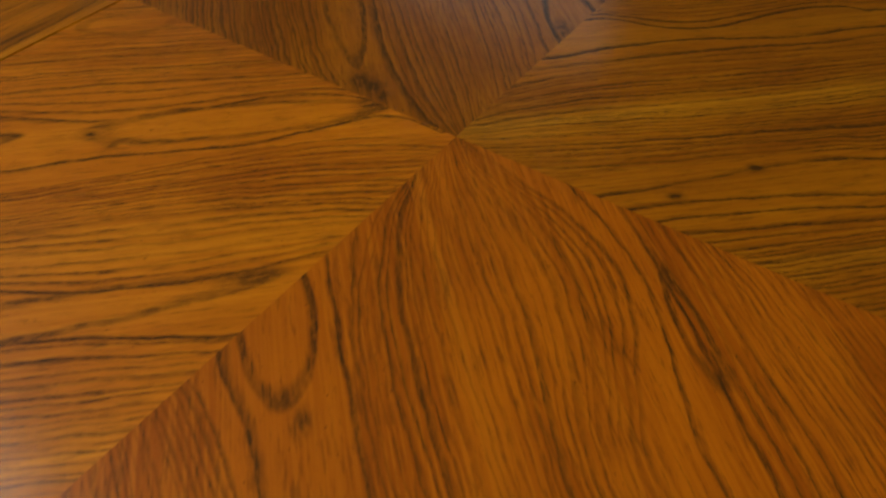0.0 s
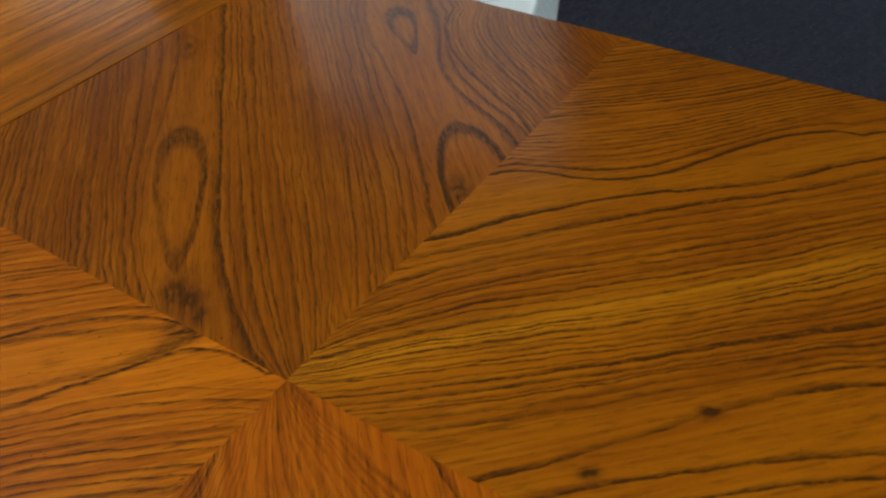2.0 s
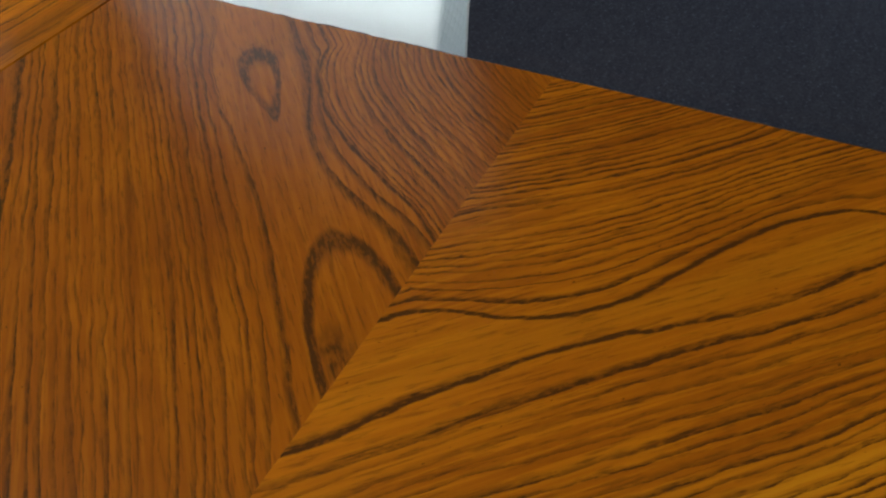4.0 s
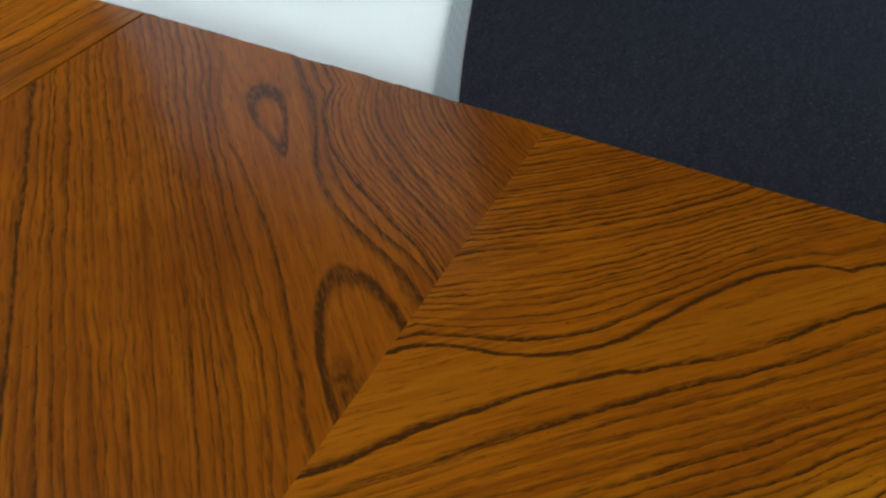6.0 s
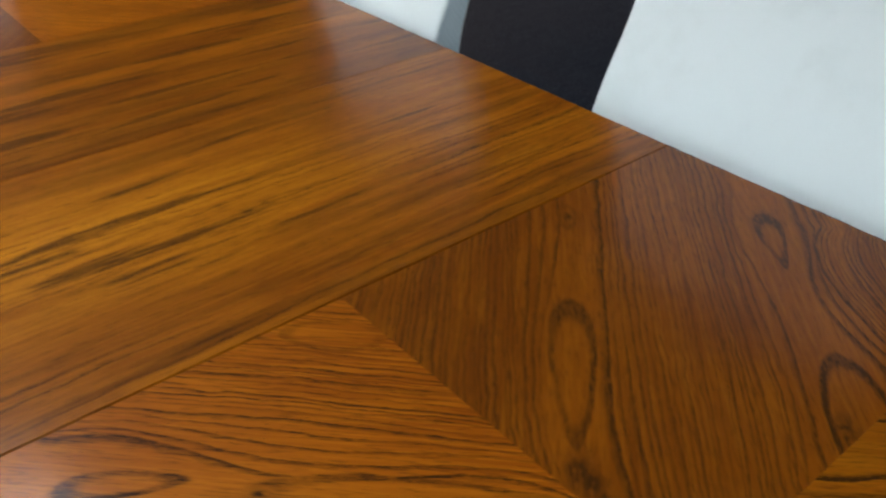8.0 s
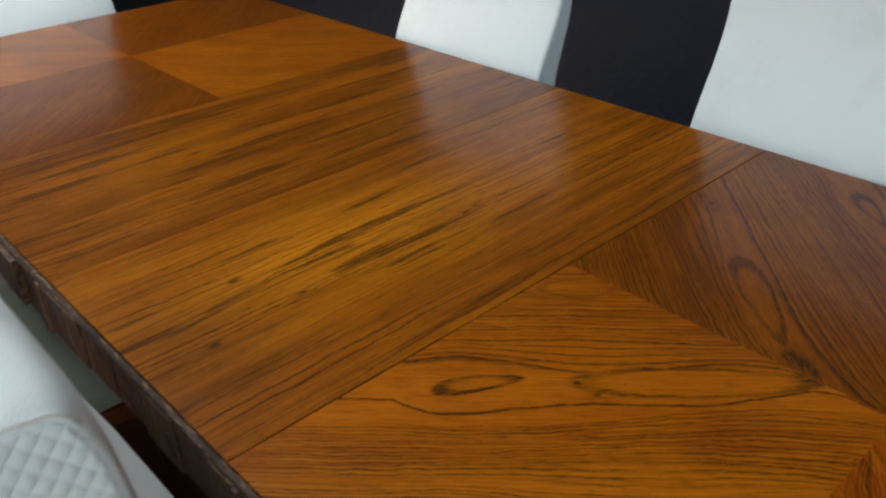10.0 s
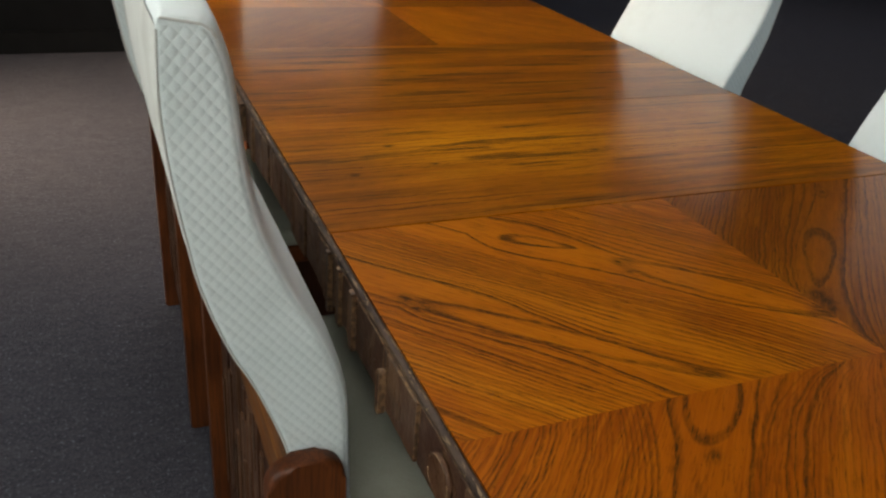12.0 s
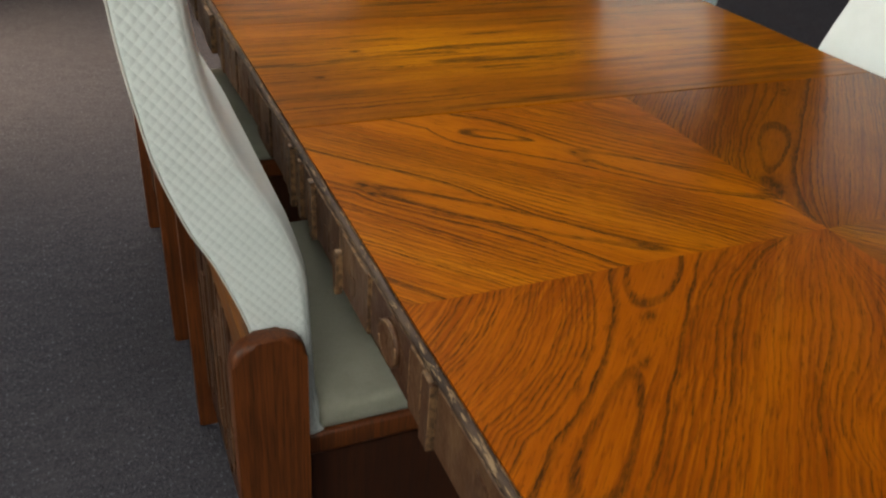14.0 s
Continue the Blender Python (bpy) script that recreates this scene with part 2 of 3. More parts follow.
def plain_wood(name, light, dark, axis=2, rough=0.42):
    """Dark stained oak; the grain runs along the axis given."""
    g = Graph(name)
    p = g.coords()
    stretch = [115.0, 115.0, 115.0]
    stretch[axis] = 4.0
    q = g.vec("MULTIPLY", p, tuple(stretch))
    mid = tuple(0.45 * x + 0.55 * y for x, y in zip(light, dark))
    a = g.noise(q, 1.0, 4.0, 0.6, 0.6)
    b = g.noise(g.vec("MULTIPLY", q, (4, 4, 4)), 1.0, 2.0)
    color = g.mix(g.ramp(a, 0.34, 0.62), mid, light)
    color = g.mix(g.ramp(b, 0.50, 0.68, 0.0, 0.5), color, dark)
    color = g.mix(g.ramp(g.noise(p, 7.0, 2.0), 0.4, 0.7, 0.0, 0.35), color, dark)
    g.bump(b, 0.15, 0.0008)
    return g.finish(color, g.ramp(a, 0.2, 0.8, rough - 0.06, rough + 0.12), 0.0, 0.28)


def fabric(name, color, dirt_and_groove, weave=900.0, ribs=0.0, stitch=0.0, stitch_axis=2):
    g = Graph(name)
    p = g.coords()
    stain = g.ramp(g.noise(p, 9.0, 4.0, 0.6), 0.45, 0.75, 0.0, 0.5)
    thread = g.noise(p, weave, 2.0, 0.6)
    col = g.mix(stain, color, dirt_and_groove)
    col = g.mix(g.ramp(thread, 0.35, 0.7, 0.0, 0.12), col, dirt_and_groove)
    height = thread
    if ribs:
        sep = g.tree.nodes.new("ShaderNodeSeparateXYZ")
        g.put(p, sep.inputs[0])
        rib = g.math("SINE", g.math("MULTIPLY", sep.outputs[1], ribs))
        # the hollows between the ribs are coloured darker too
        col = g.mix(g.ramp(rib, -1.0, 0.2, 0.38, 0.0), col, dirt_and_groove)
        height = g.math("ADD", thread, g.math("MULTIPLY", rib, 0.4))
    if stitch:
        sep = g.tree.nodes.new("ShaderNodeSeparateXYZ")
        g.put(p, sep.inputs[0])
        across = g.math("MULTIPLY", sep.outputs[0], 1.2)
        for op in ("ADD", "SUBTRACT"):
            wave = g.math("ABSOLUTE", g.math("SINE", g.math("MULTIPLY", g.math(op, across, sep.outputs[stitch_axis]), math.pi / stitch)))
            col = g.mix(g.ramp(wave, 0.02, 0.22, 0.30, 0.0), col, (0.88, 0.91, 0.90))
    g.bump(height, 0.35, 0.0015)
    g.bsdf.inputs["Sheen Weight"].default_value = 0.15
    return g.finish(col, 0.9, 0.0, 0.2)


def carpet_material():
    g = Graph("charcoal_carpet")
    p = g.coords()
    tuft = g.noise(p, 190.0, 3.0, 0.75)
    fleck = g.noise(g.vec("MULTIPLY", p, (1.0, 0.6, 1.0)), 150.0, 3.0, 0.75)
    broad = g.noise(p, 1.6, 4.0, 0.6)
    col = g.mix(g.ramp(tuft, 0.3, 0.7), (0.019, 0.020, 0.026), (0.058, 0.058, 0.068))
    col = g.mix(g.ramp(fleck, 0.56, 0.68, 0.0, 0.6), col, (0.185, 0.192, 0.225))
    col = g.mix(g.ramp(broad, 0.3, 0.7, 0.0, 0.35), col, (0.048, 0.046, 0.052))
    weave = g.noise(g.vec("MULTIPLY", p, (0.5, 1.4, 1.0)), 34.0, 3.0, 0.7)
    col = g.mix(g.ramp(weave, 0.42, 0.66, 0.0, 0.2), col, (0.085, 0.083, 0.088))
    col = g.mix(1.0, col, (1.03, 0.985, 1.02), "MULTIPLY")
    g.bump(g.math("ADD", tuft, fleck), 0.9, 0.006)
    return g.finish(col, 0.95, 0.0, 0.15)


def mosaic_material(name, gain):
    g = Graph(name)
    p = g.coords()
    a = g.noise(p, 60.0, 4.0, 0.65)
    b = g.noise(p, 14.0, 3.0, 0.6)
    col = g.mix(g.random(), (0.085 * gain, 0.032 * gain, 0.018 * gain), (0.205 * gain, 0.094 * gain, 0.044 * gain))
    col = g.mix(g.ramp(a, 0.5, 0.72, 0.0, 0.55), col, (0.25 * gain, 0.134 * gain, 0.068 * gain))
    col = g.mix(g.ramp(b, 0.5, 0.68, 0.0, 0.6), col, (0.040, 0.027, 0.020))
    c = g.noise(g.vec("MULTIPLY", p, (1.0, 1.0, 0.45)), 26.0, 4.0, 0.7)
    col = g.mix(g.ramp(c, 0.55, 0.68, 0.0, 0.5), col, (0.31 * gain, 0.170 * gain, 0.086 * gain))
    g.bump(g.math("ADD", a, c), 0.6, 0.002)
    return g.finish(col, g.ramp(c, 0.3, 0.7, 0.55, 0.38), 0.1, 0.25)


def painted(name, color, other, rough=0.7, scale=30.0, spec=0.4):
    g = Graph(name)
    p = g.coords()
    a = g.noise(p, scale, 4.0, 0.6)
    col = g.mix(g.ramp(a, 0.3, 0.7), color, other)
    g.bump(a, 0.15, 0.001)
    return g.finish(col, rough, 0.0, spec)


def worn_edge(name):
    """A dark edge whose finish is rubbed off in long, ragged patches."""
    g = Graph(name)
    p = g.coords()
    a = g.noise(g.vec("MULTIPLY", p, (260.0, 38.0, 260.0)), 1.0, 4.0, 0.7)
    b = g.noise(g.vec("MULTIPLY", p, (60.0, 14.0, 60.0)), 1.0, 3.0, 0.6)
    col = g.mix(g.ramp(b, 0.35, 0.65), (0.024, 0.013, 0.009), (0.070, 0.042, 0.028))
    col = g.mix(g.ramp(a, 0.54, 0.61, 0.0, 0.9), col, (0.27, 0.175, 0.100))
    g.bump(a, 0.6, 0.002)
    return g.finish(col, g.ramp(a, 0.3, 0.7, 0.5, 0.75), 0.0, 0.2)


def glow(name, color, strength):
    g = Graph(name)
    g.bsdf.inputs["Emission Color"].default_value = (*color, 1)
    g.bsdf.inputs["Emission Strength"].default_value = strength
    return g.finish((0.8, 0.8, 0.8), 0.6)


W, Y0, S1, S2, S3, Y1, ZT = 1.060, -0.430, 0.430, 0.895, 1.360, 2.215, 0.75
CX, FX, FY = 0.527, 0.530, 1.787
FLOOR = 0.04
GOLD, DEEP, DEEPGOLD = (1.35, 1.16, 0.7), (0.77, 0.66, 0.5), (1.0, 0.93, 0.6)

OAK_NE = veneer("oak_veneer_a", (CX, 0), 45, 1,
                ((0.221, 0.073, 0.098, 0.0205, 0.4, 0.0, 0.75), (0.455, -0.157, 0.052, 0.0135, 0.55, 0.0, 0.95), (0.160, -0.170, 0.103, 0.032, 0.0, 0.0, 1.0), (0.481, 0.072, 0.028, 0.011, 0.0, 0.0, 0.4)), 180, DEEP, contrast=1.05,
                knots=((0.100, 0.073, 0.012), (0.090, 0.063, 0.011), (0.074, 0.056, 0.007), (0.166, -0.152, 0.011), (0.481, 0.072, 0.006), (0.50, -0.158, 0.009), (0.49, -0.170, 0.005)),
                guides=(((0.228, -0.232), (0.269, -0.226), (0.329, -0.209), (0.386, -0.199), (0.486, -0.218)),
                        ((0.200, -0.216), (0.227, -0.213), (0.257, -0.208), (0.309, -0.187), (0.362, -0.181), (0.416, -0.187), (0.495, -0.197)),
                        ((0.120, -0.122), (0.199, -0.129), (0.262, -0.128), (0.322, -0.133), (0.414, -0.123), (0.553, -0.130)),
                        ((0.106, -0.105), (0.184, -0.116), (0.240, -0.114), (0.343, -0.115), (0.419, -0.111), (0.556, -0.120)),
                        ((0.000, -0.030), (0.050, -0.046), (0.112, -0.055), (0.185, -0.061), (0.329, -0.062), (0.511, -0.058)),
                        ((0.000, -0.009), (0.040, -0.008), (0.081, -0.003), (0.250, 0.000), (0.450, -0.002)),
                        ((0.000, 0.004), (0.020, 0.016), (0.055, 0.028), (0.092, 0.035), (0.138, 0.037), (0.209, 0.042), (0.317, 0.037), (0.426, 0.033)),
                        ((0.060, 0.075), (0.134, 0.098), (0.243, 0.102), (0.318, 0.096), (0.515, 0.083)),
                        ((0.100, 0.110), (0.156, 0.117), (0.243, 0.123), (0.408, 0.128), (0.515, 0.134))),
                counts=(2, 1, 1, 8, 9, 5, 1, 3), bold=(0, 1, 6))
OAK_NW = veneer("oak_veneer_b", (CX, 0), 135, 2, ((0.428, -0.053, 0.050, 0.0135, 0.3, 0.2, 1.0), (0.190, -0.056, 0.138, 0.026, 0.1, 0.0, 0.75), (0.345, 0.158, 0.180, 0.020, 0.15, 0.08, 0.8), (0.30, -0.245, 0.05, 0.022, 0.0, 0.0, 0.4)), 150, GOLD,
                knots=((0.318, -0.055, 0.005), (0.300, -0.036, 0.004), (0.518, 0.168, 0.008), (0.50, 0.182, 0.005)),
                guides=(((0.126, -0.124), (0.190, -0.130), (0.330, -0.134)),
                        ((0.000, -0.010), (0.030, -0.040), (0.069, -0.070), (0.143, -0.090), (0.190, -0.086), (0.266, -0.076), (0.321, -0.074), (0.370, -0.090), (0.430, -0.100), (0.500, -0.095)),
                        ((0.013, -0.010), (0.101, -0.035), (0.146, -0.031), (0.233, -0.015), (0.275, -0.019), (0.317, -0.026), (0.344, -0.021), (0.423, -0.002), (0.474, -0.010), (0.520, -0.027)),
                        ((0.008, 0.008), (0.104, -0.013), (0.148, -0.014), (0.233, 0.002), (0.313, 0.004), (0.420, 0.020), (0.500, 0.012)),
                        ((0.074, 0.077), (0.192, 0.065), (0.305, 0.060), (0.460, 0.070), (0.607, 0.069)),
                        ((0.127, 0.124), (0.174, 0.132), (0.264, 0.140), (0.333, 0.132), (0.423, 0.115), (0.491, 0.112)),
                        ((0.150, 0.185), (0.209, 0.195), (0.285, 0.184), (0.351, 0.178), (0.414, 0.185), (0.482, 0.190), (0.517, 0.177)),
                        ((0.221, 0.223), (0.303, 0.223), (0.402, 0.214), (0.516, 0.208))),
                counts=(4, 1, 1, 12, 7, 1, 5), bands=((0.160, 0.016, 0.15), (-0.055, 0.016, 0.12), (0.275, 0.02, 0.35), (0.095, 0.03, 0.3)), bold=(1, 2, 5, 6), contrast=1.06)
OAK_SW = veneer("oak_veneer_c", (CX, 0), 225, 3, ((0.185, -0.170, 0.080, 0.028, 0.0, 0.0, 1.0), (0.455, -0.155, 0.098, 0.020, 0.3, 0.0, 1.0), (0.242, 0.121, 0.058, 0.010, 0.3, 0.0, 1.0)), 180, (1.11, 0.825, 0.6),
                knots=((0.276, -0.158, 0.007), (0.350, -0.150, 0.006), (0.190, 0.123, 0.006), (0.292, 0.123, 0.008)), bands=((-0.044, 0.004, 0.4),), contrast=0.85,
                guides=(((0.229, -0.231), (0.308, -0.206), (0.380, -0.196), (0.488, -0.217)),
                        ((0.220, -0.211), (0.292, -0.193), (0.374, -0.183), (0.478, -0.197)),
                        ((0.174, -0.130), (0.294, -0.127), (0.372, -0.122), (0.439, -0.120)),
                        ((0.050, -0.060), (0.132, -0.098), (0.164, -0.112), (0.249, -0.113), (0.377, -0.103), (0.429, -0.098)),
                        ((0.000, -0.012), (0.084, -0.040), (0.109, -0.044), (0.269, -0.045), (0.399, -0.041)),
                        ((0.000, 0.002), (0.074, 0.042), (0.133, 0.078), (0.187, 0.083), (0.256, 0.075), (0.400, 0.070)),
                        ((0.110, 0.110), (0.185, 0.122), (0.229, 0.115), (0.269, 0.122)),
                        ((0.165, 0.148), (0.238, 0.157), (0.283, 0.167), (0.400, 0.170))),
                counts=(1, 1, 3, 9, 15, 2, 4), bold=(1, 2, 6))
OAK_SE = veneer("oak_veneer_d", (CX, 0), -45, 4, (), 185, DEEPGOLD, contrast=1.36,
                knots=((0.165, -0.110, 0.004), (0.250, -0.086, 0.005)), bands=((0.008, 0.017, 0.75), (-0.204, 0.010, 0.5), (0.140, 0.018, 0.25)),
                guides=(((0.173, -0.182), (0.228, -0.177), (0.303, -0.179)),
                        ((0.144, -0.158), (0.198, -0.154), (0.313, -0.167)),
                        ((0.126, -0.139), (0.163, -0.137), (0.228, -0.141), (0.325, -0.151)),
                        ((0.115, -0.122), (0.159, -0.118), (0.193, -0.122), (0.262, -0.126), (0.334, -0.138)),
                        ((0.090, -0.101), (0.158, -0.099), (0.211, -0.091), (0.263, -0.087), (0.368, -0.094)),
                        ((0.000, -0.045), (0.059, -0.064), (0.104, -0.066), (0.195, -0.072), (0.378, -0.080)),
                        ((0.000, -0.006), (0.076, -0.015), (0.220, -0.026), (0.378, -0.033)),
                        ((0.000, 0.004), (0.023, 0.013), (0.134, 0.011), (0.238, 0.009), (0.410, 0.013)),
                        ((0.000, 0.030), (0.105, 0.080), (0.144, 0.079), (0.194, 0.083), (0.289, 0.083), (0.354, 0.076), (0.449, 0.076)),
                        ((0.106, 0.095), (0.142, 0.095), (0.198, 0.098), (0.248, 0.103), (0.296, 0.098), (0.366, 0.098), (0.467, 0.100)),
                        ((0.139, 0.110), (0.172, 0.117), (0.204, 0.120), (0.240, 0.124), (0.273, 0.122), (0.307, 0.120), (0.341, 0.116), (0.412, 0.112), (0.480, 0.118)),
                        ((0.186, 0.179), (0.221, 0.171), (0.267, 0.151), (0.298, 0.142), (0.339, 0.148), (0.382, 0.158), (0.447, 0.167), (0.477, 0.165), (0.502, 0.150)),
                        ((0.205, 0.199), (0.260, 0.179), (0.293, 0.172), (0.351, 0.173), (0.414, 0.180), (0.460, 0.187), (0.501, 0.185)),
                        ((0.263, 0.256), (0.323, 0.244), (0.407, 0.242), (0.499, 0.247))),
                counts=(2, 1, 1, 1, 1, 8, 7, 9, 2, 1, 1, 2, 11), bold=(10, 11))
LEAF_A = veneer("oak_leaf_a", (0.53, 0.66), 0, 5, ((0.39, -0.115, 0.05, 0.010, 0.0, 0.0, 0.5), (-0.22, 0.02, 0.16, 0.010, 0.0, 0.0, 0.5), (-0.10, -0.05, 0.12, 0.008, 0.0, 0.0, 0.5)), 60, (1.10, 1.01, 0.7), 0.016, 1.0, 1.0,
                knots=((0.005, -0.022, 0.006), (0.03, -0.018, 0.004), (-0.35, 0.06, 0.006), (-0.30, -0.03, 0.005), (-0.44, -0.05, 0.006)),
                bands=((0.255, 0.010, -0.5), (-0.208, 0.005, -0.5), (0.048, 0.004, -0.5)),
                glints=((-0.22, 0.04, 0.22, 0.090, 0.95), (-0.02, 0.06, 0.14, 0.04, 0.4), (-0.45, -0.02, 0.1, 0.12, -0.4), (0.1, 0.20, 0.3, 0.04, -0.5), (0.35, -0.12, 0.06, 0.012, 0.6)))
LEAF_B = veneer("oak_leaf_b", (0.53, 1.12), 0, 6, ((0.1, 0.05, 0.15, 0.010, 0.0, 0.0, 0.4),), 60, (0.84, 0.75, 0.6), 0.014, 0.9, 0.9, bands=((0.200, 0.032, -0.85), (-0.10, 0.012, -0.5)), glints=((-0.25, 0.02, 0.15, 0.06, 0.4), (0.0, -0.2, 0.4, 0.03, -0.5)))
FAR = ((0.3, 0.05, 0.1, 0.02, 0.0, 0.0, 0.5),)
FAR_NE = veneer("oak_veneer_e", (FX, FY), 45, 7, FAR, 120, (0.62, 0.52, 0.48), contrast=0.6)
FAR_NW = veneer("oak_veneer_f", (FX, FY), 135, 8, FAR, 120, (0.92, 0.86, 0.7), contrast=0.45)
FAR_SW = veneer("oak_veneer_g", (FX, FY), 225, 9, FAR, 120, (0.60, 0.51, 0.46), contrast=0.5)
FAR_SE = veneer("oak_veneer_h", (FX, FY), -45, 10, ((0.2, 0.05, 0.1, 0.02, 0.0, 0.0, 0.4), (0.35, -0.05, 0.05, 0.01, 0.0, 0.0, 0.4)), 80, (1.12, 1.02, 0.8), contrast=0.55)

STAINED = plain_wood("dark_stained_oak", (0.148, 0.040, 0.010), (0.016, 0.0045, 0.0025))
# near-black copy of the stained oak, with shade put into its colour
SHADED = plain_wood("shade_darkened_oak", (0.055, 0.018, 0.008), (0.014, 0.006, 0.004))
STAINED_Y = plain_wood("dark_stained_oak_rail", (0.18, 0.062, 0.013), (0.045, 0.015, 0.005), 1, 0.5)
LIP = worn_edge("worn_dark_edge")
MOSAIC = mosaic_material("bronzed_mosaic", 0.50)
DARKMOSAIC = mosaic_material("dark_mosaic", 0.42)
BROWNMOSAIC = mosaic_material("brown_mosaic", 0.7)
GILT = painted("worn_gilt_edge", (0.23, 0.128, 0.062), (0.040, 0.020, 0.012), 0.5, 120)
CREAM = fabric("pale_upholstery", (0.80, 0.86, 0.86), (0.70, 0.75, 0.74), 700)
QUILT = fabric("quilted_upholstery", (0.68, 0.75, 0.745), (0.50, 0.56, 0.55), 900, 0.0, 0.0148)
RIBBED = fabric("ribbed_upholstery", (0.78, 0.79, 0.75), (0.52, 0.51, 0.46), 700, 1250.0)
SEAT = fabric("grey_green_seat_fabric", (0.28, 0.28, 0.228), (0.16, 0.155, 0.118), 260)
PIPING = fabric("cream_piping", (0.58, 0.59, 0.56), (0.34, 0.32, 0.27), 500)
CARPET = carpet_material()
BOARDS = plain_wood("brown_floor_boards", (0.125, 0.088, 0.060), (0.055, 0.036, 0.024), 1, 0.45)
BLACK = painted("black_wall_paint", (0.004, 0.004, 0.0045), (0.006, 0.006, 0.0065), 0.8, 12, 0.1)
GREY = painted("grey_wall_paint", (0.32, 0.32, 0.32), (0.36, 0.36, 0.36), 0.8, 20)
NAVY = painted("navy_wall_paint", (0.035, 0.042, 0.058), (0.042, 0.050, 0.066), 0.8, 20)
CEILING = painted("grey_ceiling_paint", (0.14, 0.14, 0.14), (0.17, 0.17, 0.165), 0.9, 25)
METAL = painted("white_lamp_frame", (0.7, 0.7, 0.7), (0.74, 0.74, 0.74), 0.4, 40)
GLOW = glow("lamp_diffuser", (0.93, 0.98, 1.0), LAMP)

# ---- mesh helpers ----


def finish_mesh(name, bm, material, smooth=False):
    bmesh.ops.recalc_face_normals(bm, faces=bm.faces[:])
    me = bpy.data.meshes.new(name)
    for f in bm.faces:
        f.smooth = smooth and len(f.verts) < 5
    bm.to_mesh(me)
    bm.free()
    me.materials.append(material)
    return me


def part(name, bm, material, parent=None, label="", smooth=False):
    ob = new(name, finish_mesh(name, bm, material, smooth))
    ob.parent = parent
    return tagged(ob, label)


def box(x0, x1, y0, y1, z0, z1, bevel=0.0, segments=2):
    bm = bmesh.new()
    bmesh.ops.create_cube(bm, size=1.0)
    bmesh.ops.scale(bm, vec=(x1 - x0, y1 - y0, z1 - z0), verts=bm.verts[:])
    bmesh.ops.translate(bm, vec=((x0 + x1) / 2, (y0 + y1) / 2, (z0 + z1) / 2), verts=bm.verts[:])
    if bevel:
        bmesh.ops.bevel(bm, geom=bm.edges[:], offset=bevel, segments=segments, profile=0.6, affect="EDGES")
    return bm


def extrude_outline(points, lo, hi, axis, bevel=0.0):
    """A closed outline, given in the two other axes, extruded along axis from lo to hi."""
    bm = bmesh.new()
    put = {"y": lambda a, b, c: (a, c, b), "z": lambda a, b, c: (a, b, c), "x": lambda a, b, c: (c, a, b)}[axis]
    low = [bm.verts.new(put(a, b, lo)) for a, b in points]
    high = [bm.verts.new(put(a, b, hi)) for a, b in points]
    n = len(points)
    caps = [bm.faces.new(low), bm.faces.new(high)]
    for k in range(n):
        bm.faces.new((low[k], low[(k + 1) % n], high[(k + 1) % n], high[k]))
    if bevel:
        rims = {e for f in caps for e in f.edges}
        bmesh.ops.bevel(bm, geom=list(rims), offset=bevel, segments=3, profile=0.6, affect="EDGES")
    return bm


def rounded(x0, x1, z0, z1, r_low, r_high, steps=6):
    """Outline of an upright rectangle with rounded lower and upper corners."""
    pts = []
    for cx, cz, r, start in ((x1 - r_low, z0 + r_low, r_low, -90), (x1 - r_high, z1 - r_high, r_high, 0), (x0 + r_high, z1 - r_high, r_high, 90), (x0 + r_low, z0 + r_low, r_low, 180)):
        for k in range(steps + 1):
            a = radians(start + 90 * k / steps)
            pts.append((cx + r * math.cos(a), cz + r * math.sin(a)))
    return pts


def tube(points, radius, sides=6):
    bm = bmesh.new()
    rings = []
    for k, p in enumerate(points):
        d = (points[min(k + 1, len(points) - 1)] - points[max(k - 1, 0)]).normalized()
        side = d.cross(Vector((0.02, 1, 0.01)) if abs(d.y) < 0.9 else Vector((1, 0, 0))).normalized()
        up = d.cross(side)
        rings.append([bm.verts.new(p + radius * (math.cos(2 * math.pi * a / sides) * side + math.sin(2 * math.pi * a / sides) * up)) for a in range(sides)])
    for r, s in zip(rings, rings[1:]):
        for a in range(sides):
            bm.faces.new((r[a], r[(a + 1) % sides], s[(a + 1) % sides], s[a]))
    bm.faces.new(rings[0])
    bm.faces.new(rings[-1])
    return bm


def structure(name, bm, material, label, category):
    return tagged(part(name, bm, material), label, category, kind="structure")


# ---- room ----
WX, EX, SY, NY, FARY, NX, TOP = -2.3, 6.8, -3.6, 4.14, 7.2, 1.75, 2.7
structure("floor", box(WX - 0.14, EX, SY, FARY, FLOOR - 0.12, FLOOR - 0.012), BOARDS, "brown wooden floor boards around the carpet", "floor")
structure("carpet", extrude_outline(((-0.685, -3.4), (EX, -3.4), (EX, FARY), (NX + 0.14, FARY), (NX + 0.14, 4.06), (-0.685, 4.06)), FLOOR - 0.012, FLOOR, "z"), CARPET, "dark charcoal woven carpet with small flecks", "carpet")
structure("baseboard", box(WX, NX + 0.14, 4.06, NY, FLOOR - 0.012, FLOOR + 0.10, 0.004), BLACK, "black baseboard along the black wall", "baseboard")
structure("wall_east", box(EX, EX + 0.14, SY - 0.14, FARY + 0.14, FLOOR - 0.12, TOP), NAVY, "plain dark navy painted wall", "wall")
structure("wall_north", box(WX, NX + 0.14, NY, NY + 0.14, FLOOR - 0.012, TOP), BLACK, "plain black painted wall behind the table", "wall")
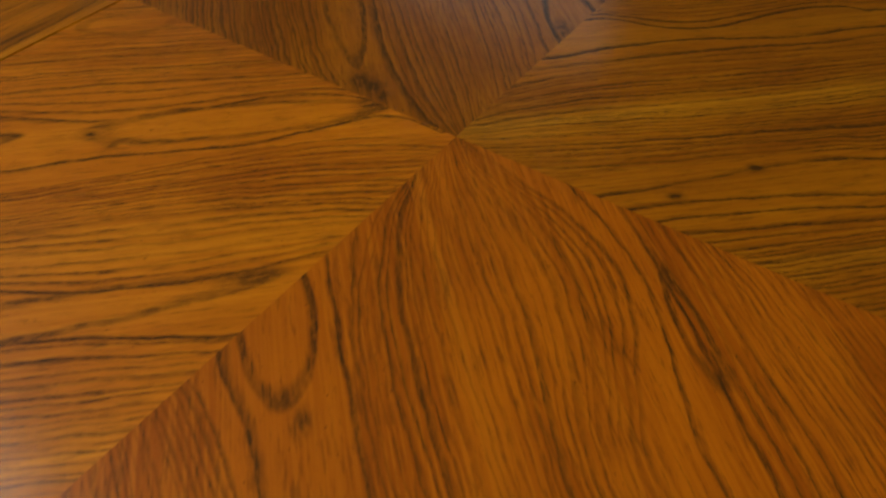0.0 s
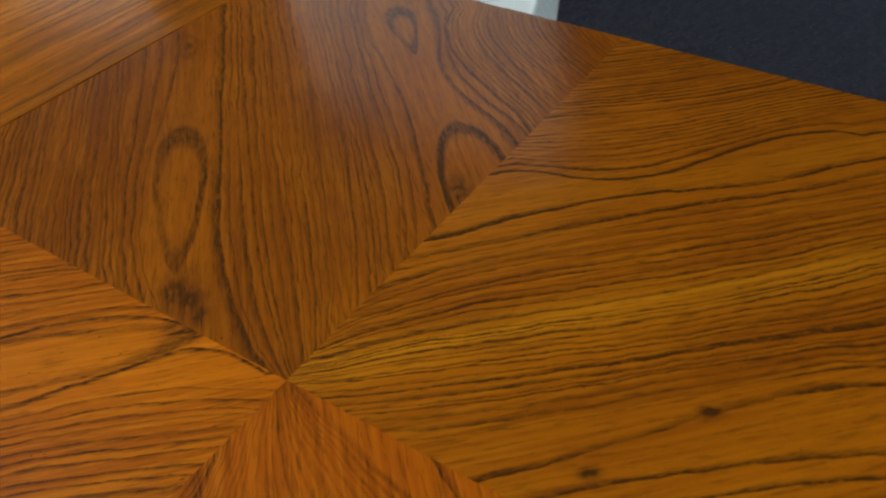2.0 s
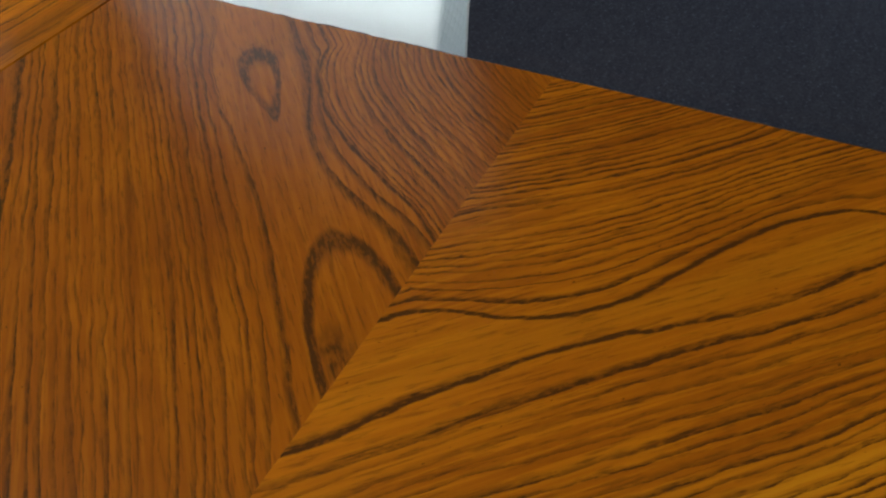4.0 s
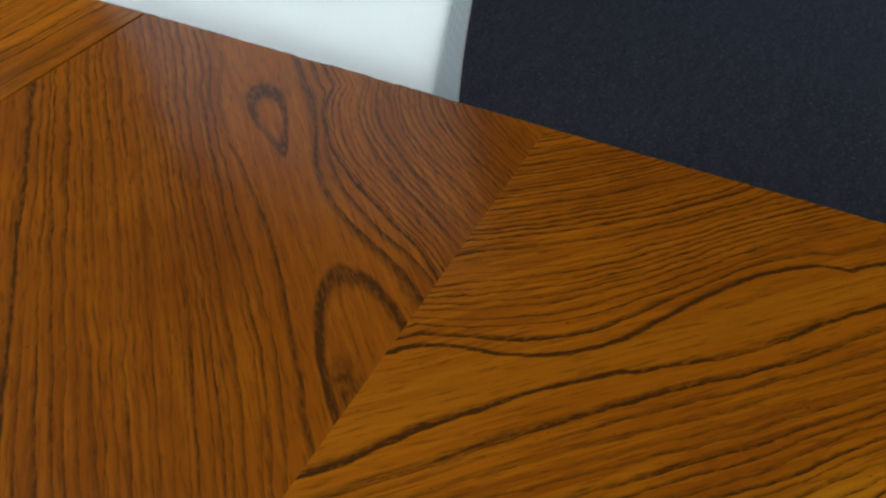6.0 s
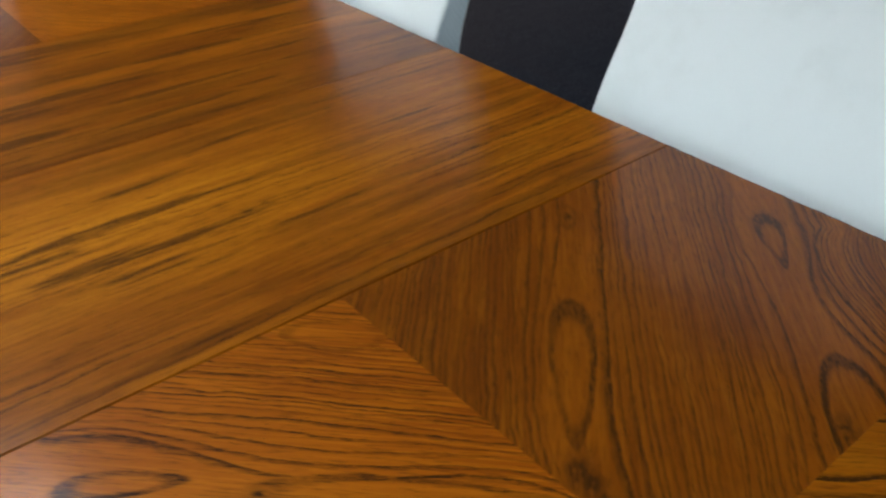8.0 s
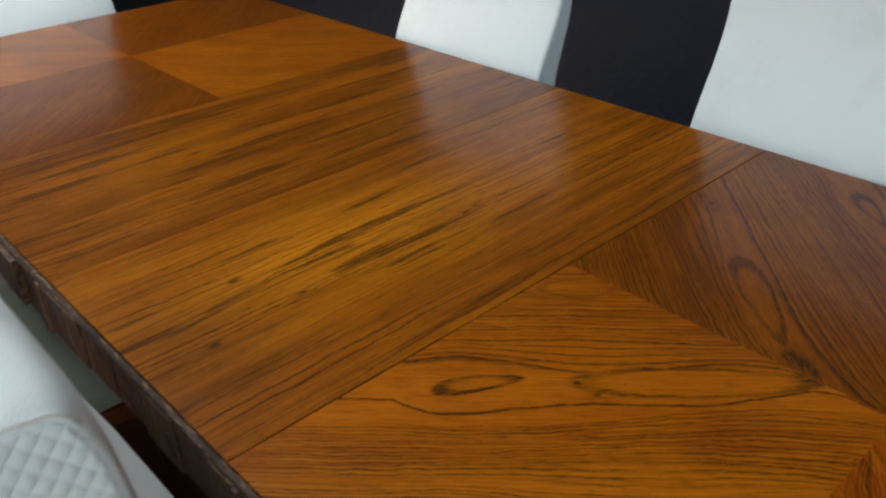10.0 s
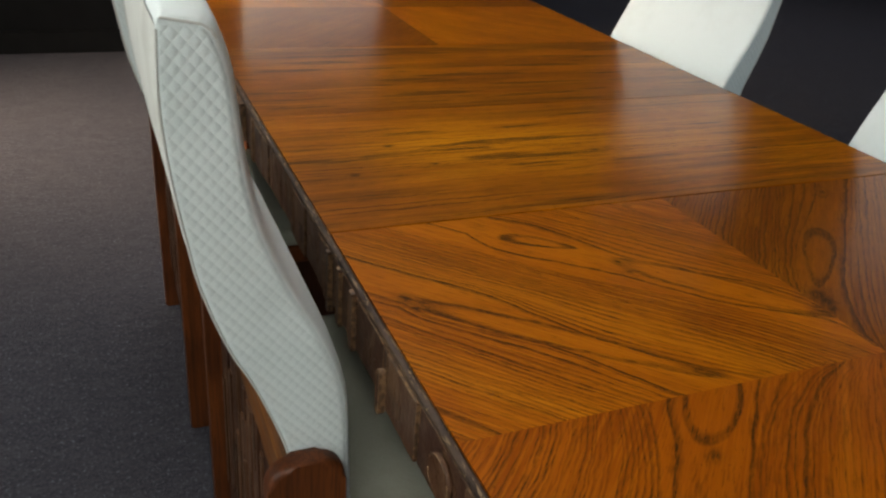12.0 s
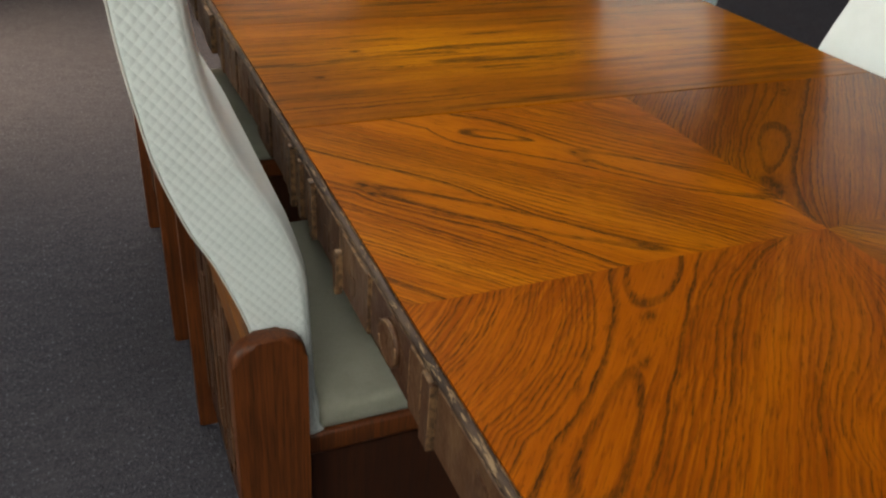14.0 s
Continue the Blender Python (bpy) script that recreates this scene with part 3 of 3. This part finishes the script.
structure("wall_return", box(NX, NX + 0.14, NY + 0.14, FARY, FLOOR - 0.012, TOP), BLACK, "plain black painted wall running back from the corner", "wall")
structure("wall_far", box(NX, EX, FARY, FARY + 0.14, FLOOR - 0.012, TOP), NAVY, "plain dark navy painted wall", "wall")
structure("ceiling", box(WX - 0.14, EX + 0.14, SY - 0.14, FARY + 0.14, TOP, TOP + 0.1), CEILING, "plain grey ceiling", "ceiling")

# the unseen walls behind and beside the camera, with the openings that let the daylight in


def wall_with_openings(name, label, side, openings):
    """A wall on the west or south side; openings in rising order: name, label, category, start and end along the wall, low, high, energy, colour,
    how far the light slants down, and its spread in degrees."""
    wall = tagged(new(name), label, "wall", kind="structure")
    lo, hi, span = (WX - 0.14, WX, (SY, NY + 0.14)) if side == "west" else (SY - 0.14, SY, (WX - 0.14, EX))

    def slab(piece, parent, b0, b1, c0, c1, d0, d1, material, bevel=0.0):
        if b1 - b0 > 0.02 and c1 - c0 > 0.02:
            part(piece, box(d0, d1, b0, b1, c0, c1, bevel) if side == "west" else box(b0, b1, d0, d1, c0, c1, bevel), material, parent)

    start, low_z = span[0], FLOOR - 0.012
    for title, about, category, a0, a1, z0, z1, energy, color, drop, spread in openings:
        slab("wall_section", wall, start, a0, low_z, TOP, lo, hi, GREY)
        slab("wall_section", wall, a0, a1, low_z, z0, lo, hi, GREY)
        slab("wall_section", wall, a0, a1, z1, TOP, lo, hi, GREY)
        start = a1
        opening = tagged(new(title), about, category, kind="structure")
        mid, w, zc = (a0 + a1) / 2, 0.05, (z0 + z1) / 2
        for b0, b1, c0, c1 in ((a0, a0 + w, z0, z1), (a1 - w, a1, z0, z1), (a0 + w, a1 - w, z0, z0 + w), (a0 + w, a1 - w, z1 - w, z1), (mid - 0.03, mid + 0.03, z0 + w, z1 - w)):
            slab(category + "_frame", opening, b0, b1, c0, c1, lo + 0.03, hi - 0.03, METAL, 0.004)
        day = bpy.data.lights.new("daylight", "AREA")
        day.shape, day.size, day.size_y, day.energy, day.color = "RECTANGLE", a1 - a0 - 0.12, z1 - z0 - 0.12, energy, color
        day.spread = radians(spread)
        eye, aim = ((hi - 0.02, mid, zc), (hi + 1, mid, zc - drop)) if side == "west" else ((mid, hi - 0.02, zc), (mid, hi + 1, zc - drop))
        new("daylight", day).matrix_world = look(eye, aim)
    slab("wall_section", wall, start, span[1], low_z, TOP, lo, hi, GREY)


wall_with_openings("wall_west", "plain grey painted wall with a wide window and a glazed door", "west", (
    ("window_1", "unseen wide white-framed window letting in daylight", "window", -1.6, 1.5, 0.95, 2.35, WEST, (0.88, 0.98, 1.0), 0.0, 180),
    ("door_1", "white-framed glazed door letting in warm light", "door", 2.45, 3.30, FLOOR, 2.1, DOOR, (1.0, 0.82, 0.62), 0.60, 70)))
wall_with_openings("wall_south", "plain grey painted wall with a wide window", "south", (
    ("window_2", "unseen wide white-framed window letting in daylight", "window", -2.1, 0.9, 1.40, 2.45, SOUTH, (0.92, 1.0, 0.99), 0.0, 180),
    # made-up window out of view, there to light the carpet east of the table
    ("window_3", "unseen wide white-framed window letting in daylight", "window", 3.0, 6.4, 0.60, 2.35, EAST_FILL, (0.52, 0.74, 1.0), 0.30, 75)))


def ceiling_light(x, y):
    lamp = tagged(new("ceiling_light"), "unseen white flush ceiling light panel", "ceiling light", "ceiling lights")
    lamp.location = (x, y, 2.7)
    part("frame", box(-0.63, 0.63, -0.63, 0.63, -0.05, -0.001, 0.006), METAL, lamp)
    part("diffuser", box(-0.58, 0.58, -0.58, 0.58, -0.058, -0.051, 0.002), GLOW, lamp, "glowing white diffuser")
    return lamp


# both out of view; the second is added to light the chairs' south sides
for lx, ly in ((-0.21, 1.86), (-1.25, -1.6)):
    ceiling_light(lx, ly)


def downlight(x, y):
    """A recessed ceiling spot, added as fill light: a white ring round a dark can, with the bulb inside."""
    lamp = tagged(new("downlight"), "small round white ceiling spot, made up as fill light", "downlight", "ceiling lights")
    lamp.location = (x, y, TOP)
    for name, outer, inner, low, high, material in (("ring", 0.075, 0.058, -0.008, -0.0005, METAL), ("can", 0.0575, 0.050, -0.060, -0.0085, BLACK)):
        bm = bmesh.new()
        loops = [[bm.verts.new((r * math.cos(a * math.pi / 16), r * math.sin(a * math.pi / 16), z)) for a in range(32)] for r, z in ((outer, high), (outer, low), (inner, low), (inner, high))]
        for k in range(4):
            p, q = loops[k], loops[(k + 1) % 4]
            for a in range(32):
                bm.faces.new((p[a], p[(a + 1) % 32], q[(a + 1) % 32], q[a]))
        part(name, bm, material, lamp, "", True)
    beam = bpy.data.lights.new("fill_bulb", "SPOT")
    beam.energy, beam.color, beam.spot_size, beam.spot_blend, beam.shadow_soft_size = SPOT, (0.90, 0.92, 1.0), radians(110), 0.6, 0.04
    new("fill_bulb", beam).matrix_world = look((x, y, TOP - 0.07), (x, y + 0.001, 0))


# unseen spot, added only to brighten the carpet north-east of the table
downlight(4.6, 4.6)

# ---- table ----
table = tagged(new("dining_table"), "long lacquered oak dining table with quartered veneer and mosaic apron", "table")


def panel(x0, x1, y0, y1, material, label=""):
    return part("veneer_panel", box(x0, x1, y0, y1, ZT - 0.010, ZT), material, table, label)


G = 0.00004
XL, XR = 0.002, W - 0.006
panel(CX + G, XR, 0 + G, S1 - 0.0016, OAK_NE)
panel(XL, CX - G, 0 + G, S1 - 0.0016, OAK_NW)
panel(XL, CX - G, Y0 + 0.006, 0 - G, OAK_SW)
panel(CX + G, XR, Y0 + 0.006, 0 - G, OAK_SE)
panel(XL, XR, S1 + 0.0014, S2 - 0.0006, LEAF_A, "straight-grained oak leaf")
panel(XL, XR, S2 + 0.0006, S3 - 0.0008, LEAF_B, "straight-grained oak leaf")
panel(FX + G, XR, FY + G, Y1 - 0.006, FAR_NE)
panel(XL, FX - G, FY + G, Y1 - 0.006, FAR_NW)
panel(XL, FX - G, S3 + 0.0008, FY - G, FAR_SW)
panel(FX + G, XR, S3 + 0.0008, FY - G, FAR_SE)
part("core", box(XL + 0.002, XR - 0.002, Y0 + 0.008, Y1 - 0.008, ZT - 0.032, ZT - 0.011), BLACK, table, "dark core under the veneer")


def lip(along_axis, a0, a1, edge, out, slim=1.0):
    """A narrow worn edge strip beside the veneer; out: +1 or -1, the side to which it looks."""
    bm = bmesh.new()
    count = int((a1 - a0) / 0.006)
    shape = ((0.0006, -0.0018), (0.0035, -0.0008), (0.0070, -0.0016), (0.0092, -0.0036), (0.0088, -0.0078), (0.0006, -0.0082))
    rows = []
    for k in range(count + 1):
        a = a0 + (a1 - a0) * k / count
        row = []
        for j, (d, h) in enumerate(shape):
            wob = 0.0014 * noise.noise((a * 38, j * 1.7, edge * 9)) + 0.0012 * noise.noise((a * 140, j * 2.1, edge * 5))
            d2, h2 = edge + out * slim * (d + (0 if j in (0, 5) else wob)), ZT + h + (0 if j in (0, 5) else 0.5 * wob)
            row.append(bm.verts.new((d2, a, h2) if along_axis == "y" else (a, d2, h2)))
        rows.append(row)
    for r, s in zip(rows, rows[1:]):
        for j in range(len(shape)):
            q = (j + 1) % len(shape)
            bm.faces.new((r[j], r[q], s[q], s[j]))
    bm.faces.new(rows[0])
    bm.faces.new(rows[-1])
    part("edge_strip", bm, LIP, table, "worn dark wooden edge", True)


lip("y", Y0 - 0.006, Y1 + 0.006, XL, -1)
lip("y", Y0 - 0.006, Y1 + 0.006, XR, 1, 0.4)
lip("x", XL, XR, Y0 + 0.006, -1)
lip("x", XL, XR, Y1 - 0.006, 1)

AZ0, AZ1 = 0.664, 0.7385
part("apron", box(-0.002, 0.018, Y0, Y1, AZ0, AZ1), STAINED_Y, table)
part("apron", box(W - 0.024, W - 0.005, Y0, Y1, AZ0, AZ1), STAINED_Y, table)
part("apron", box(0.018, W - 0.024, Y0, Y0 + 0.02, AZ0, 0.7175), STAINED_Y, table)
part("apron", box(0.018, W - 0.024, Y1 - 0.02, Y1, AZ0, 0.7175), STAINED_Y, table)

# mosaic blocks on the apron: start, end, proud, low, high
KNOWN = (
    (-0.425, -0.100, 0.003, 0.664, 0.734), (-0.098, -0.078, 0.011, 0.660, 0.737), (-0.076, -0.040, 0.006, 0.664, 0.736),
    (-0.038, 0.075, 0.003, 0.664, 0.734), (0.078, 0.166, 0.007, 0.663, 0.736), (0.168, 0.180, 0.006, 0.664, 0.735),
    (0.183, 0.283, 0.005, 0.664, 0.736), (0.285, 0.300, 0.012, 0.660, 0.737), (0.304, 0.345, 0.004, 0.664, 0.735),
    (0.347, 0.360, 0.010, 0.656, 0.737), (0.363, 0.393, 0.003, 0.664, 0.735), (0.395, 0.407, 0.011, 0.650, 0.737),
    (0.410, 0.430, 0.007, 0.656, 0.736),
)
rng = random.Random(7)
blocks = list(KNOWN)
at = 0.433
while at < Y1 - 0.05:
    wide = rng.choice((0.014, 0.018, 0.03, 0.045, 0.07, 0.10))
    blocks.append((at, at + wide, rng.choice((0.002, 0.005, 0.010, 0.015)), rng.uniform(0.656, 0.665), rng.uniform(0.731, 0.737)))
    at += wide + 0.003
for a0, a1, proud, low, high in blocks:
    block = part("mosaic_block", box(-0.002 - 0.75 * proud, -0.0021, a0, a1, low, high, 0.0008, 1), MOSAIC, table)
    part("mosaic_block", box(W - 0.0049, W - 0.005 + proud * 0.35, a0, a1, low, high, 0.0008, 1), MOSAIC, table)
    if proud > 0.0025:
        part("worn_rim", box(-0.0026 - 0.75 * proud, -0.0030, a0 - 0.0007, a0 + 0.0011, low + 0.002, high - 0.001, 0.0003, 1), GILT, block, "worn gilt edge")
        part("worn_rim", box(-0.0026 - 0.75 * proud, -0.0030, a1 - 0.0010, a1 + 0.0006, low + rng.uniform(0.002, 0.03), high - 0.001, 0.0003, 1), GILT, block, "worn gilt edge")
    if a1 - a0 > 0.05:
        for k in range(int((a1 - a0) / 0.035)):
            c0 = rng.uniform(a0 + 0.004, a1 - 0.03)
            z0 = rng.uniform(low + 0.006, low + 0.03)
            face = -0.002 - 0.75 * proud
            tall = rng.uniform(0.02, 0.036)
            span = rng.uniform(0.010, 0.026)
            edge = [(c0 + span * q + rng.uniform(-0.0012, 0.0012), z0 + rng.uniform(0.0, 0.004)) for q in (0, 0.25, 0.5, 0.75, 1)] + [(c0 + span * q + rng.uniform(-0.0012, 0.0012), z0 + tall - rng.uniform(0.0, 0.005)) for q in (1, 0.75, 0.5, 0.25, 0)]
            part("mosaic_chip", extrude_outline(edge, face - 0.0007 - 0.0003 * k, face - 0.0002, "x"), MOSAIC, block)
    if proud > 0.0045:
        part("mosaic_cap", box(-0.0015 - 0.75 * proud - rng.uniform(0.0, 0.002), -0.0025, a0 + 0.001, a1 - 0.001, high + 0.0002, high + 0.0022 + 0.0015 * rng.random(), 0.0006, 1), GILT, block, "worn gilt edge")
at = Y0 + 0.01
while at < Y1 - 0.1:
    run = rng.uniform(0.05, 0.16)
    part("gilt_fillet", box(-0.0062, -0.0021, at, at + run, 0.7385, 0.7385 + rng.uniform(0.0015, 0.003), 0.0006, 1), GILT, table)
    at += run + rng.uniform(0.004, 0.03)
at = 0.04
while at < W - 0.12:
    wide = rng.choice((0.02, 0.035, 0.05, 0.085))
    for edge, sign in ((Y0, -1), (Y1, 1)):
        proud = rng.choice((0.004, 0.006, 0.009))
        part("mosaic_block", box(at, at + wide, min(edge, edge + sign * proud), max(edge, edge + sign * proud), 0.646, 0.7365, 0.0015, 1), MOSAIC, table)
    at += wide + 0.003

# round boss on the long side, cast unevenly
bm = bmesh.new()
loops = []
for k, (r, out) in enumerate(((0.0255, 0.0), (0.0250, 0.0040), (0.0225, 0.0056), (0.0195, 0.0044), (0.0120, 0.0050), (0.0055, 0.0042))):
    loop = []
    for a in range(36):
        w = a * math.pi / 18
        rough_r = r * (1 + 0.055 * noise.noise((2.2 * math.cos(w), 2.2 * math.sin(w), 0.3 * k)) + 0.02 * noise.noise((7 * math.cos(w), 7 * math.sin(w), k)))
        lift = out + (0.0012 * noise.noise((3 * math.cos(w), 3 * math.sin(w), 4.0 + k)) if k else 0.0)
        loop.append(bm.verts.new((-0.0044 - lift, 0.012 + rough_r * math.cos(w), 0.701 + rough_r * math.sin(w))))
    loops.append(loop)
for p, q in zip(loops, loops[1:]):
    for a in range(36):
        bm.faces.new((p[a], p[(a + 1) % 36], q[(a + 1) % 36], q[a]))
bm.faces.new(loops[-1])
bm.faces.new(loops[0])
boss = part("mosaic_boss", bm, MOSAIC, table, "round bronzed boss", True)
for first, last in ((0.4, 2.3), (2.7, 3.6), (5.4, 6.1)):
    ring = [Vector((-0.0098, 0.012 + 0.0232 * math.cos(first + (last - first) * k / 12), 0.701 + 0.0232 * math.sin(first + (last - first) * k / 12))) for k in range(13)]
    part("boss_rim", tube(ring, 0.0011), GILT, boss, "worn gilt rim of the boss", True)
# upright link on the long side: a thick loop, the shade of its hollow painted as a dark plate
link = part("mosaic_link", extrude_outline(rounded(0.1680, 0.1800, 0.654, 0.712, 0.005, 0.005), -0.0150, -0.0067, "x", 0.0014), GILT, table, "worn gilt upright link", True)
part("slot", extrude_outline(rounded(0.1713, 0.1767, 0.664, 0.707, 0.0025, 0.0025), -0.0155, -0.0149, "x"), SHADED, link, "dark plate with the slot's shade in its colour")
for py in (0.42, 1.37):
    part("pedestal", box(0.30, W - 0.30, py - 0.16, py + 0.16, FLOOR, 0.7175, 0.006), STAINED, table, "dark stained pedestal")

# ---- chairs ----
OUTER = ((0.048, 0.430), (0.040, 0.520), (0.030, 0.610), (-0.002, 0.704), (-0.027, 0.757), (-0.051, 0.830), (-0.062, 0.890), (-0.070, 0.945), (-0.0745, 0.995), (-0.075, 1.040), (-0.073, 1.076))
INNER = ((0.116, 0.430), (0.104, 0.500), (0.099, 0.600), (0.095, 0.672), (0.081, 0.725), (0.058, 0.778), (0.032, 0.828), (0.010, 0.882), (-0.003, 0.935), (-0.010, 0.990), (-0.016, 1.040), (-0.026, 1.068))


def along(points, t):
    """A smooth walk along a list of points, t from 0 to 1."""
    k = t * (len(points) - 1)
    i = min(int(k), len(points) - 2)
    f = k - i
    p = [Vector(points[max(0, min(len(points) - 1, i + d))]) for d in (-1, 0, 1, 2)]
    return 0.5 * ((2 * p[1]) + (p[2] - p[0]) * f + (2 * p[0] - 5 * p[1] + 4 * p[2] - p[3]) * f * f + (3 * p[1] - p[0] - 3 * p[2] + p[3]) * f ** 3)


HALF = 0.240


def crown(q):
    """Height of a back's top above its ends, from the round inner edge (0) to the crisp outer corner (1)."""
    return 0.010 * math.sin(0.5 * math.pi * min(1.0, q / 0.30)) ** 0.7 * (1.0 - max(0.0, (q - 0.92) / 0.08) ** 3)


INSET = 0.004


def outer_line(slim):
    """The outer line of a back that is slimmer than the usual one by slim."""
    return tuple((x + slim * min(1, max(0, (z - 0.60) / 0.15)), z) for x, z in OUTER)


def back_outline(n=28, slim=0.0):
    """Outline of the back in x and z: up the inner side, over the top, down the outer side."""
    inner = [along(INNER, k / n) for k in range(n + 1)]
    outer = [along(outer_line(slim), k / n) for k in range(n + 1)]
    a, b = inner[-1], outer[-1]
    top = []
    for k in range(1, 14):
        t = k / 14
        top.append(a.lerp(b, t) + Vector((0, crown(t))))
    return inner, top, outer[::-1]


def back_shell(which, slim):
    """The padded front and top, or the ribbed outer face, of a chair back."""
    inner, top, outer = back_outline(28, slim)
    line = inner + top + outer[:1] if which == "front" else outer
    bm = bmesh.new()
    rows = []
    ys = [-1, -0.995, -0.98, -0.955, -0.92, -0.86, -0.7, -0.4, 0, 0.4, 0.7, 0.86, 0.92, 0.955, 0.98, 0.995, 1]
    for y in ys:
        puff = math.sqrt(max(0.0, 1 - abs(y) ** 7))
        row = []
        for k, p in enumerate(line):
            if which == "front":
                ease = min(1, (len(line) - 1 - k) / 8)
                rise = math.sin(math.pi * max(0.0, (k - len(inner) + 3) / (len(line) - len(inner) + 3)))
                x, z = p[0] - INSET * ease + (INSET + 0.008) * puff * ease, p[1] + 0.011 * puff * max(0.0, rise) ** 0.6
            else:
                x, z = p[0] - 0.001 * puff * min(1, k / 4), p[1]
            wob = 0.0012 * noise.noise((x * 14, y * 5, z * 14)) * puff
            row.append(bm.verts.new((x + wob, y * HALF, z)))
        rows.append(row)
    for r, s in zip(rows, rows[1:]):
        for k in range(len(line) - 1):
            bm.faces.new((r[k], r[k + 1], s[k + 1], s[k]))
    return bm


def quilted_side(sign, slim):
    """A side panel of the back, stitched into small raised diamonds, with a rounded top."""
    bm = bmesh.new()
    n, m = 440, 52
    back_line = outer_line(slim)
    rows = []
    for i in range(n + 13):
        t = min(1.0, i / n)
        a, b = along(INNER, t), along(back_line, t)
        over = max(0, i - n) / 12
        row = []
        for j in range(m + 1):
            q = j / m
            p = a.lerp(b, q) - Vector((INSET * (1 - q), 0))
            z = p[1] + over * crown(q)
            s1, s2 = (1.2 * p[0] + z) / 0.0148, (1.2 * p[0] - z) / 0.0148
            puff = (abs(math.sin(math.pi * s1)) * abs(math.sin(math.pi * s2))) ** 0.6
            rim = min(1, q / 0.06, (1 - q) / 0.06, (n + 12 - i) / 6)
            row.append(bm.verts.new((p[0], sign * (HALF - 0.001 + (0.0012 * puff + 0.0016) * rim), z)))
        rows.append(row)
    for r, s in zip(rows, rows[1:]):
        for j in range(m):
            bm.faces.new((r[j], r[j + 1], s[j + 1], s[j]))
    return bm


def dining_chair(label, slim=0.0):
    """A chair whose seat looks along its own +x, with the origin under the outer face of its back posts."""
    chair = tagged(new("dining_chair"), label, "chair", "chairs round the table")
    part("backrest", back_shell("front", slim), CREAM, chair, "pale padded front and top", True)
    part("backrest_cover", back_shell("outer", slim), RIBBED, chair, "finely ribbed pale fabric", True)
    for s in (-1, 1):
        side = part("quilted_side", quilted_side(s, slim), QUILT, chair, "pale quilted fabric with small diamonds", True)
        line = [along(outer_line(slim), 0.1 + 0.9 * k / 40) for k in range(41)]
        part("piping", tube([Vector((p[0], s * HALF, p[1])) for p in line], 0.0013), PIPING, side, "thin cream piping", True)
        inner, top, outer = back_outline(28, slim)
        line = inner[-1:] + top
        part("piping", tube([Vector((p[0], s * HALF, p[1])) for p in line], 0.0012), PIPING, side, "thin cream piping", True)
        y0, y1 = sorted((s * 0.2455, s * 0.272))
        part("side_post", extrude_outline(rounded(0.0, 0.087, FLOOR, 0.619, 0.004, 0.030), y0, y1, "y", 0.0075), STAINED, chair, "", True)
        y0, y1 = sorted((s * 0.206, s * 0.226))
        # the shade under the seat is worked into this panel's colour
        part("side_panel", box(0.0905, 0.47, y0, y1, FLOOR + 0.04, 0.398, 0.004), SHADED, chair, "dark stained panel with the seat's shade in its colour")
    board = part("back_board", box(0.0305, 0.052, -0.245, 0.245, FLOOR + 0.045, 0.606, 0.004, 2), STAINED_Y, chair)
    # shade between the slivers is painted on as a dark backing
    part("recess", box(0.0270, 0.0304, -0.2445, 0.2445, 0.100, 0.550), SHADED, board, "recessed panel darkened with painted shade")
    part("top_rail", box(0.0180, 0.0303, -0.2450, 0.2450, 0.5505, 0.604, 0.003), STAINED_Y, board)
    r2 = random.Random(3)

    def sliver(y, w, z0, z1, deep, material):
        left = [(y + r2.uniform(-0.003, 0.003), z1 - (z1 - z0) * k / 9) for k in range(10)]
        right = [(y + w + r2.uniform(-0.003, 0.003), z0 + (z1 - z0) * k / 9) for k in range(10)]
        part("mosaic_sliver", extrude_outline(left + right, 0.0265 + deep, 0.0269, "x"), material, board)

    y = -0.240
    while y < 0.222:
        w = min(r2.choice((0.013, 0.018, 0.026, 0.034)), 0.240 - y)
        top = r2.uniform(0.44, 0.548)
        sliver(y, w, r2.uniform(0.125, 0.20), top, -r2.uniform(0.0015, 0.004), r2.choice((DARKMOSAIC, BROWNMOSAIC, BROWNMOSAIC)))
        z = r2.uniform(0.15, 0.25)
        while z < top - 0.06:
            tall = r2.uniform(0.08, 0.24)
            sliver(y + r2.uniform(0.001, 0.4 * w), w * r2.uniform(0.35, 0.6), z, min(z + tall, top - 0.01), -r2.uniform(0.0045, 0.0065), r2.choice((MOSAIC, DARKMOSAIC, BROWNMOSAIC)))
            z += tall + r2.uniform(0.03, 0.16)
        y += w + r2.uniform(0.004, 0.010)
    part("seat_frame", box(0.060, 0.485, -0.2450, 0.2450, 0.400, 0.436, 0.006), STAINED, chair, "", True)
    bm = box(0.104, 0.482, -0.243, 0.243, 0.4365, 0.474, 0.016, 4)
    part("seat", bm, SEAT, chair, "grey-green woven seat", True)
    return chair


base = dining_chair("tall pale upholstered dining chair with quilted sides and dark oak posts")
base.matrix_basis = pose(-0.140, 0.424, 0)
copy_thing(base, pose(-0.150, 1.225, 0))
slimmer = dining_chair("tall pale upholstered dining chair with a slimmer quilted back", 0.031)
slimmer.matrix_basis = pose(W + 0.140, 0.379, 0, 0, 0, 180)
copy_thing(slimmer, pose(W + 0.140, 1.257, 0, 0, 0, 182))
copy_thing(base, pose(0.49, Y1 + 0.20, 0, 0, 0, -90))
